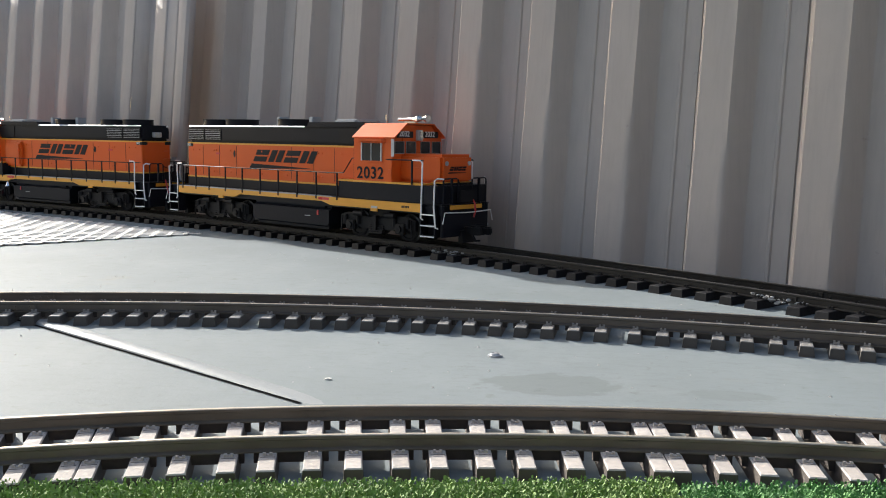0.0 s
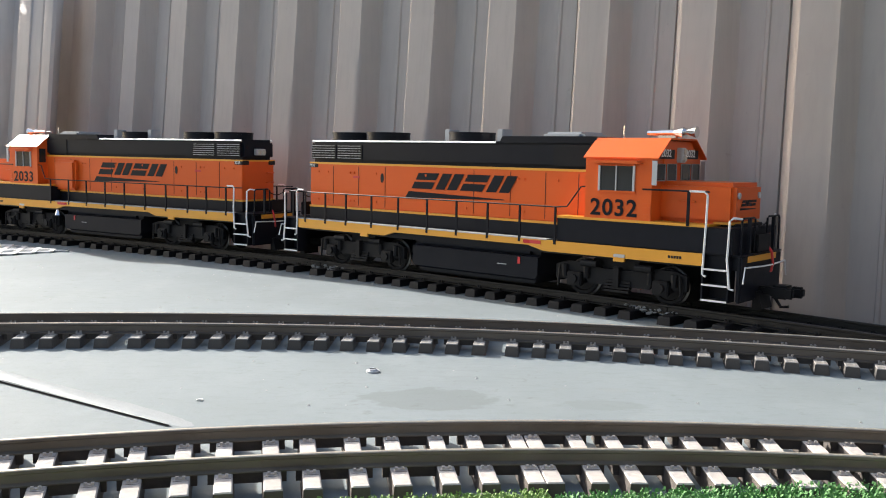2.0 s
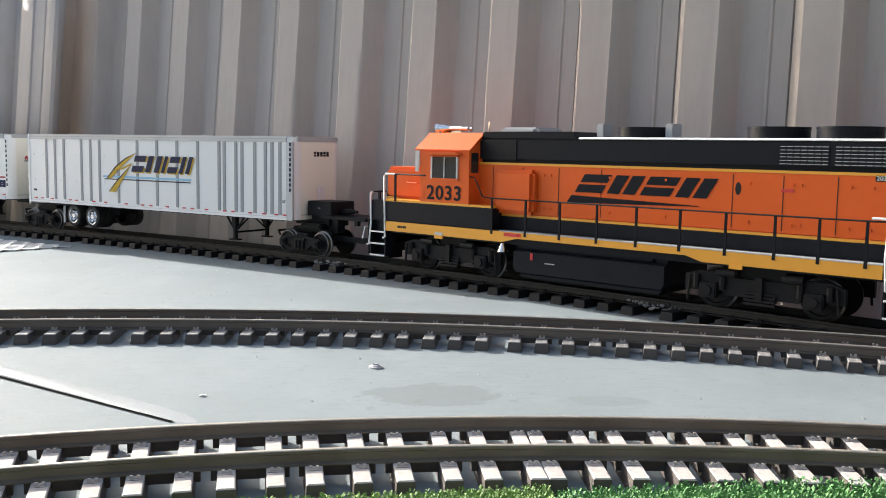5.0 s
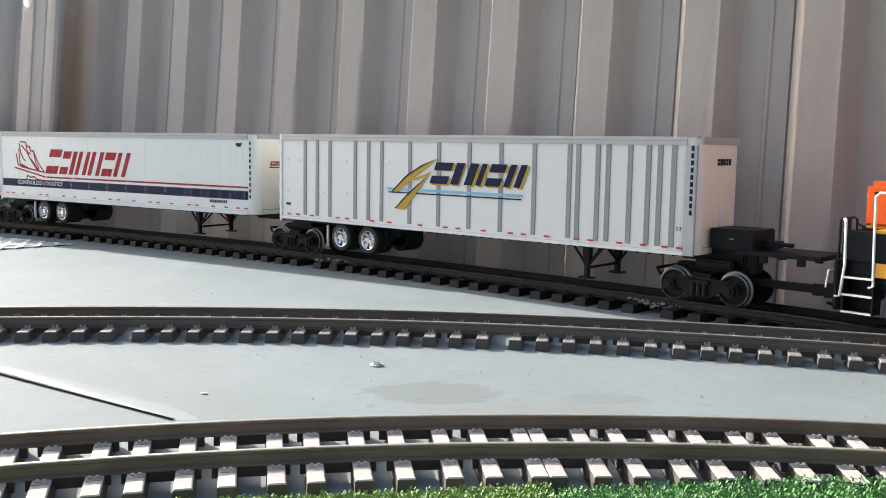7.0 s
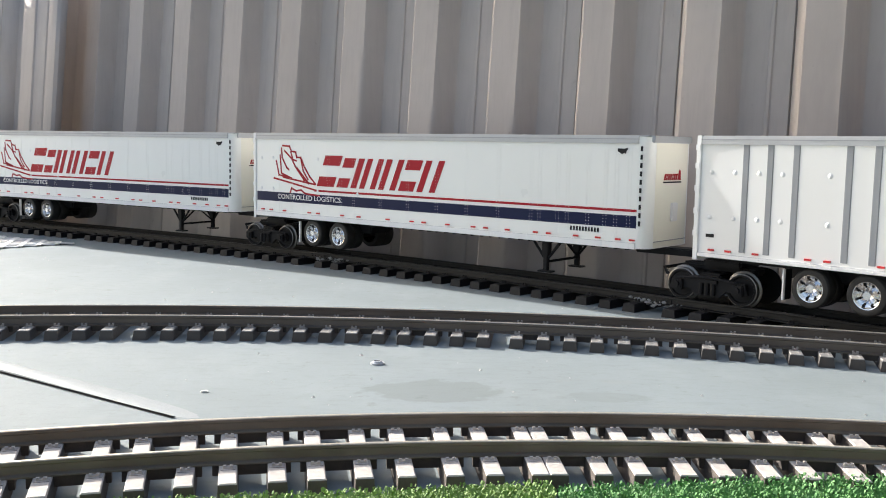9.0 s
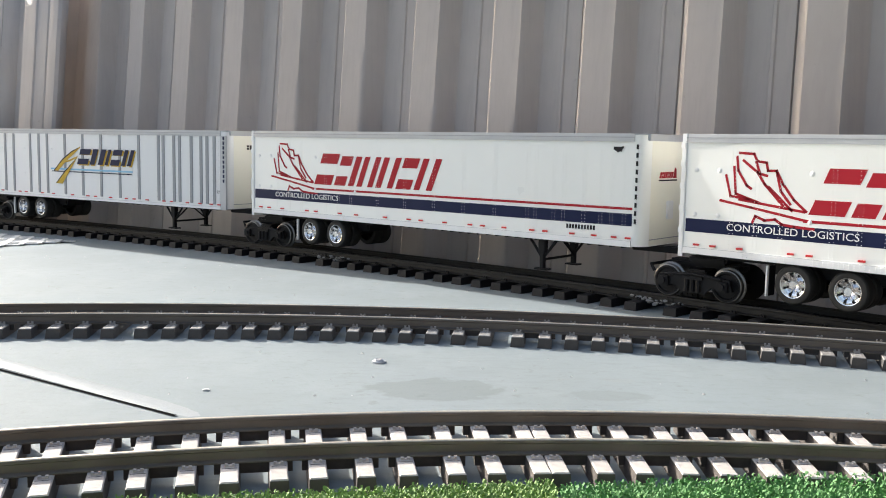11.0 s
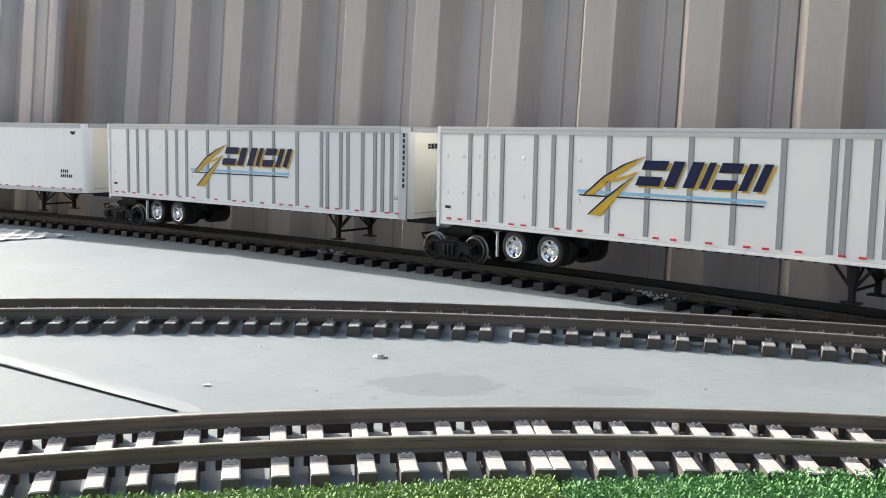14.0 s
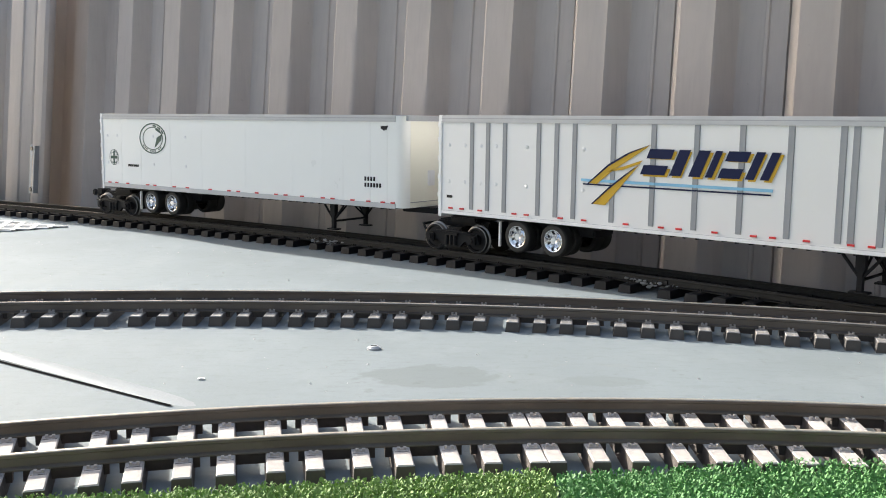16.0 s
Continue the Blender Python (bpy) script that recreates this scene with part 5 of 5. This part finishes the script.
        m = on_side(0.1505, -CY - 0.0006, 0.0826, 1.08) if s < 0 else Matrix.Rotation(math.pi, 4, "Z") @ on_side(-0.2050, -CY - 0.0006, 0.0826, 1.08)
        writing("road_number", number, 0.0222, m, M_BLACK, cab, 1.1, 0.018)
        part("wind_deflector", box(0.2165, 0.2215, s * 0.0500, s * 0.0508, 0.1125, 0.1350), M_SILVER, cab)
        for ya, yb in ((0.0050, 0.0235), (0.0275, 0.0450)):
            fw = part("front_window", box(0.2160, 0.2177, s * ya, s * yb, 0.1165, 0.1320, bevel=0.0004), M_GLASS, cab)
            part("window_frame", tube([(0.2180, s * ya, 0.1165), (0.2180, s * yb, 0.1165), (0.2180, s * yb, 0.1320), (0.2180, s * ya, 0.1320), (0.2180, s * ya, 0.1165)], 0.0006, 4), M_RIB, fw)
        part("number_board", box(0.2165, 0.2183, s * 0.0100, s * 0.0400, 0.1368, 0.1455, bevel=0.0004), M_INK, cab)
        m = Matrix.Translation((0.2185, 0.0, 0.1388)) @ Matrix.Rotation(math.pi / 2, 4, "Z") @ Matrix.Rotation(math.pi / 2, 4, "X") @ Matrix.Translation((-0.0375 if s < 0 else 0.0125, 0, 0))
        writing("board_number", number, 0.0100, m, M_WHITE_TRIM, cab, 1.0, 0.01)
        part("lens", cyl((0.2238, s * 0.0, 0.1405 + s * 0.0033), "x", 0.0028, 0.002, 14), M_LAMP, cab)
        part("rear_window", box(0.1432, 0.1442, s * 0.0345, s * 0.0455, 0.1130, 0.1345), M_GLASS, cab)
    part("headlight", box(0.2165, 0.2235, -0.0046, 0.0046, 0.1335, 0.1475, bevel=0.0010), M_SILVER, cab)
    horn = part("horn", box(0.196, 0.2145, -0.003, 0.003, 0.1562, 0.1600), M_CHROME, top)
    for y, x1, z in ((-0.0065, 0.222, 0.1615), (0.0, 0.232, 0.1625), (0.0065, 0.217, 0.1615)):
        bm = turned(cyl((0, 0, 0), "x", 0.0022, 0.030, 12, 0.0022), Matrix.Translation((x1 - 0.020, y, z)))
        bm_cyl(bm, (x1 - 0.002, y, z), "x", 0.0024, 0.010, 14, 0.0054)
        part("trumpet", bm, M_CHROME, horn)
    part("antenna", tube([(0.157, 0, 0.1555), (0.157, 0, 0.1690)], 0.0009), M_CHROME, top)
    # nose
    part("nose", box(0.2100, 0.2890, -0.031, 0.031, 0.0790, 0.1165, bevel=0.004), M_ORANGE, top)
    part("nose_base", box(0.2700, 0.2965, -0.029, 0.029, 0.0542, 0.0800, bevel=0.004), M_BLACK, top)
    part("nose_stripe", box(0.2690, 0.2876, -0.0296, 0.0296, 0.0790, 0.0812, bevel=0.0005), M_YELLOW, top)
    for s in (-1, 1):
        part("nose_light", turned(cyl((0, 0, 0), "x", 0.003, 0.002, 14), Matrix.Translation((0.2892, s * 0.0225, 0.105))), M_SILVER, top)
        part("grab_iron", tube([(0.236, s * 0.029, 0.1000), (0.236, s * 0.0325, 0.0985), (0.252, s * 0.0325, 0.0985), (0.252, s * 0.029, 0.1000)], 0.0008), M_ORANGE, top)
        for k in range(4):
            part("vent_slat", box(0.209, 0.2155, s * CY - 0.0006, s * CY + 0.0006, 0.084 + 0.0032 * k, 0.0855 + 0.0032 * k), M_ORANGE, top)
    bm = bmesh.new()
    for i, k in enumerate((1, 2, 1, 1)):
        slanted(bm, -0.017 + 0.0082 * i, -0.010 + 0.0082 * i, 0.0955, 0.1010, 0.5, 0, k)
    bm_prism(bm, [(-0.020, 0.0920), (0.016, 0.0925), (0.016, 0.0930), (-0.018, 0.0940)], 0, -0.0003)
    part("nose_wordmark", turned(bm, Matrix.Translation((0.2893, 0, 0)) @ Matrix.Rotation(math.pi / 2, 4, "Z")), M_BLACK, top)
    # tank and trucks
    bm = prism([(-0.088, 0.040), (-0.088, 0.016), (-0.080, 0.006), (0.078, 0.006), (0.086, 0.016), (0.086, 0.040)], -0.043, 0.043)
    bmesh.ops.bevel(bm, geom=[e for e in bm.edges if abs(e.verts[0].co.y) == abs(e.verts[1].co.y) and abs(e.verts[0].co.x - e.verts[1].co.x) > 0.1], offset=0.006, segments=3, affect="EDGES")
    tank = part("fuel_tank", bm, M_BLACK, top)
    for s in (-1, 1):
        part("fuel_gauge", box(0.061, 0.064, s * 0.0428, s * 0.0438, 0.026, 0.033), M_REFLECT, tank)
        part("tank_mark", box(0.034, 0.046, s * 0.0428, s * 0.0436, 0.0235, 0.0245), M_SILVER, tank)
        part("air_tank", cyl((-0.0, s * 0.036, 0.040), "x", 0.0055, 0.15, 16), M_BLACK, top)
    loco_truck(top, 0.178)
    loco_truck(top, -0.178)
    # steps, pilots, end rails
    for d, xe in ((1, 0.304), (-1, -0.313)):
        pil = part("pilot", box(min(xe - d * 0.004, xe), max(xe - d * 0.004, xe), -0.046, 0.046, 0.012, 0.053, bevel=0.001), M_BLACK, top)
        part("pilot_stripe", box(min(xe, xe + d * 0.0006), max(xe, xe + d * 0.0006), -0.032, 0.032, 0.0470, 0.0525), M_YELLOW, pil)
        part("cut_lever", tube([(xe + d * 0.004, -0.050, 0.030), (xe + d * 0.004, -0.046, 0.044), (xe + d * 0.006, -0.01, 0.043), (xe + d * 0.006, 0.01, 0.043), (xe + d * 0.004, 0.046, 0.044), (xe + d * 0.004, 0.050, 0.030)], 0.0008), M_WHITE_TRIM, pil)
        part("air_hose", tube([(xe, 0.012, 0.060), (xe + d * 0.004, 0.013, 0.054), (xe + d * 0.006, 0.012, 0.044), (xe + d * 0.005, 0.010, 0.036)], 0.0012), M_REFLECT, pil)
        part("pilot_brace", prism([(xe - d * 0.002, 0.004), (xe + d * 0.007, 0.004), (xe + d * 0.003, 0.020), (xe - d * 0.002, 0.020)], -0.012, 0.012), M_UNDER, pil)
        knuckle(top, xe - d * 0.02, xe + d * 0.016, 0.0205)
        part("drop_step", box(min(xe, xe + d * 0.002), max(xe, xe + d * 0.002), -0.015, 0.015, 0.055, 0.072, bevel=0.001), M_UNDER, pil)
        for s in (-1, 1):
            xs = 0.2700 if d > 0 else -0.2810
            xo = xs + d * 0.024
            st = part("step_well", prism([(xs, 0.012), (xo, 0.012), (xo, 0.0535), (xs, 0.0535)], s * 0.034, s * 0.036), M_BLACK, top)
            for z in (0.0118, 0.0255, 0.0395):
                part("tread", box(min(xs, xo), max(xs, xo), s * 0.036, s * 0.0505, z, z + 0.0012), M_BLACK, st)
                part("tread_edge", box(min(xs, xo), max(xs, xo), s * 0.0500, s * 0.0512, z, z + 0.0016), M_WHITE_TRIM, st)
            for xx in (xs, xo):
                part("step_side", box(xx - 0.0008, xx + 0.0008, s * 0.036, s * 0.0500, 0.0118, 0.0535), M_BLACK, st)
            yy = s * 0.0505
            if d < 0:
                part("grab_rail", tube([(xs - d * 0.012, yy, 0.0900), (xs - d * 0.002, yy, 0.0900), (xs + d * 0.0005, yy, 0.0880), (xs - d * 0.0005, yy, 0.060), (xs + d * 0.001, yy, 0.034), (xs + d * 0.004, yy, 0.033)], 0.0011), M_WHITE_TRIM, st)
            part("grab_rail", tube([(xe - d * 0.003, s * 0.040, 0.0855), (xo + d * 0.002, s * 0.047, 0.0865), (xo, yy, 0.084), (xo - d * 0.001, yy, 0.050), (xo + d * 0.002, yy, 0.0245), (xo + d * 0.006, yy, 0.024)], 0.0011), M_WHITE_TRIM, st)
            ye = s * 0.040
            part("end_rail", tube([(xe - d * 0.002, s * 0.014, 0.055), (xe - d * 0.002, s * 0.014, 0.0850), (xe - d * 0.002, s * 0.0175, 0.0862), (xe - d * 0.002, ye, 0.0862), (xe - d * 0.002, s * 0.0425, 0.084), (xe - d * 0.002, s * 0.043, 0.044)], 0.0010), M_BLACK, pil)
            part("end_post", box(xe - 0.003, xe + 0.0, s * 0.026, s * 0.0285, 0.054, 0.0862), M_BLACK, pil)
        links = [(xe - d * 0.002, -0.014 + 0.0035 * k, 0.082 - 0.004 * math.sin(math.pi * k / 8)) for k in range(9)]
        part("chain", tube(links, 0.0007), M_UNDER, pil)
    # side handrails
    for s in (-1, 1):
        yy = s * 0.0498
        for x in POSTS:
            part("stanchion", prism([(x - 0.0014, 0.050), (x + 0.0014, 0.050), (x + 0.0010, 0.0875), (x - 0.0010, 0.0875)], yy - 0.0007, yy + 0.0007), M_BLACK, top)
        part("handrail", tube([(-0.2955, yy, 0.0880), (-0.2659, yy, 0.0875), (0.1107, yy, 0.0875), (0.124, yy, 0.0885), (0.138, yy - s * 0.003, 0.1085), (0.146, yy - s * 0.003, 0.1090)], 0.0008), M_UNDER, top)
        part("handrail", tube([(0.207, yy, 0.1085), (0.2735, yy, 0.1085)], 0.0009), M_BLACK, top)
        part("stanchion", box(0.2525, 0.2550, yy - 0.0008, yy + 0.0008, 0.0772, 0.1090), M_BLACK, top)
        bm = tube([(0.2545, yy, 0.1085), (0.2690, yy, 0.1085), (0.2720, yy, 0.1055), (0.2715, yy, 0.0800), (0.2700, yy, 0.0350), (0.2735, yy, 0.0335)], 0.0011)
        part("handrail_end", bm, M_WHITE_TRIM, top)
    return top


def stretched(top, along, across):
    """The vehicle's parts at its true length and height."""
    grow = Matrix.Diagonal((along, across, across, 1))
    for ob in top.children_recursive:
        if ob.parent.name.startswith("truck"):
            continue
        if ob.name.startswith("truck"):
            ob.location.x *= along
        elif ob.matrix_basis == Matrix():
            ob.data.transform(grow)
        else:
            ob.matrix_basis = grow @ ob.matrix_basis
    return top


# ---- train: make-up and running ----
def rail_pose(s, half, flip=False):
    """A vehicle on the far track: s metres along it, its pivots that far before and behind."""
    a = -s / FAR_R
    p = arc_point(FAR_C, math.sqrt(FAR_R ** 2 - half ** 2), a, RAIL_TOP)
    return Matrix.Translation(p) @ Matrix.Rotation(a - math.pi / 2 + (math.pi if flip else 0), 4, "Z")


RUN = [(0, -1.9650), (0.5, -1.8251), (1.0, -1.6837), (1.5, -1.5483), (2.0, -1.4136), (2.5, -1.2736), (3.0, -1.1325), (3.5, -0.9940), (4.0, -0.8560), (6.5, -0.1619), (7.0, -0.0215),
       (7.5, 0.1205), (8.0, 0.2599), (8.5, 0.4056), (9.0, 0.5604), (10.0, 0.8567), (11.5, 1.3355), (12.0, 1.4939), (12.5, 1.6492), (13.0, 1.8110), (13.5, 1.9696), (14.0, 2.1279),
       (14.5, 2.2885), (15.0, 2.4530), (15.5, 2.6094), (16.0, 2.7703)]


def run(t):
    """How far the train has come: straight pieces, rounded at the joints."""
    total = 0
    for k in range(-3, 4):
        u = min(max(t + k * 0.10, 0), 16)
        for (t0, s0), (t1, s1) in zip(RUN, RUN[1:]):
            if t0 <= u <= t1:
                total += s0 + (s1 - s0) * (u - t0) / (t1 - t0)
                break
        edge = t + k * 0.10 - u
        total += edge * (0.275 if edge < 0 else 0.323)
    return total / 7


# each trailer's place behind the first, and its slack in the couplings
FIRST_S, TRAILER_STEP = -4.3581, 0.6284
SLACK = [0.0075, 0.0030, 0.0086, 0.0030, 0.0020, -0.0070]
vehicles = [(stretched(loco("orange and black diesel model locomotive with yellow sill", "2032", 0), 1.0, 1.012), -2.9290, 0.18, False),
            (stretched(loco("orange and black diesel locomotive coupled behind the first", "2033", 1), 1.018, 1.012), -3.6231, 0.18, True),
            (adapter("black leading bogie with tool box and small deck"), FIRST_S + 0.0075 + 0.290, 0.0, False)]
STYLES = [("ribbed", "white ribbed trailer with navy and gold wordmark"), ("ship", "white trailer with red ship emblem and navy band"),
          ("ship", "white trailer with red ship emblem and navy band"), ("ribbed", "white ribbed trailer with navy and gold wordmark"),
          ("ribbed", "white ribbed trailer with navy and gold wordmark"), ("plain", "plain white trailer with dark green round emblem")]
first = {}
for k, (style, label) in enumerate(STYLES):
    if style not in first:
        first[style] = stretched(trailer(label, style), 1.008, 1.012)
        v = first[style]
    else:
        v = copy_thing(first[style], Matrix())
    place = FIRST_S - TRAILER_STEP * k + SLACK[k]
    vehicles.append((v, place, 0.26, False))
    b = rail_bogie("black rail bogie with steel wheels under the trailer" if k < 5 else "black rail bogie with coupler at the train's end")
    if k == 5:
        knuckle(b, -0.03, -0.062, 0.030)
    vehicles.append((b, place - 0.2835, 0.0, False))


def motions():
    for ob, s, half, flip in vehicles:
        walk(ob, [(i * 0.5, rail_pose(s + run(i * 0.5), half, flip)) for i in range(33)])
    flipped = {ob for ob, s, half, flip in vehicles if flip}
    for ob, place, r in wheel_sets:
        root = ob.parent if ob.parent.parent is None else ob.parent.parent
        sign = -1 if root in flipped else 1
        walk(ob, [(i / 15, Matrix.Translation(place) @ Matrix.Rotation(sign * run(i / 15) / r, 4, "Y")) for i in range(241)])


motions()
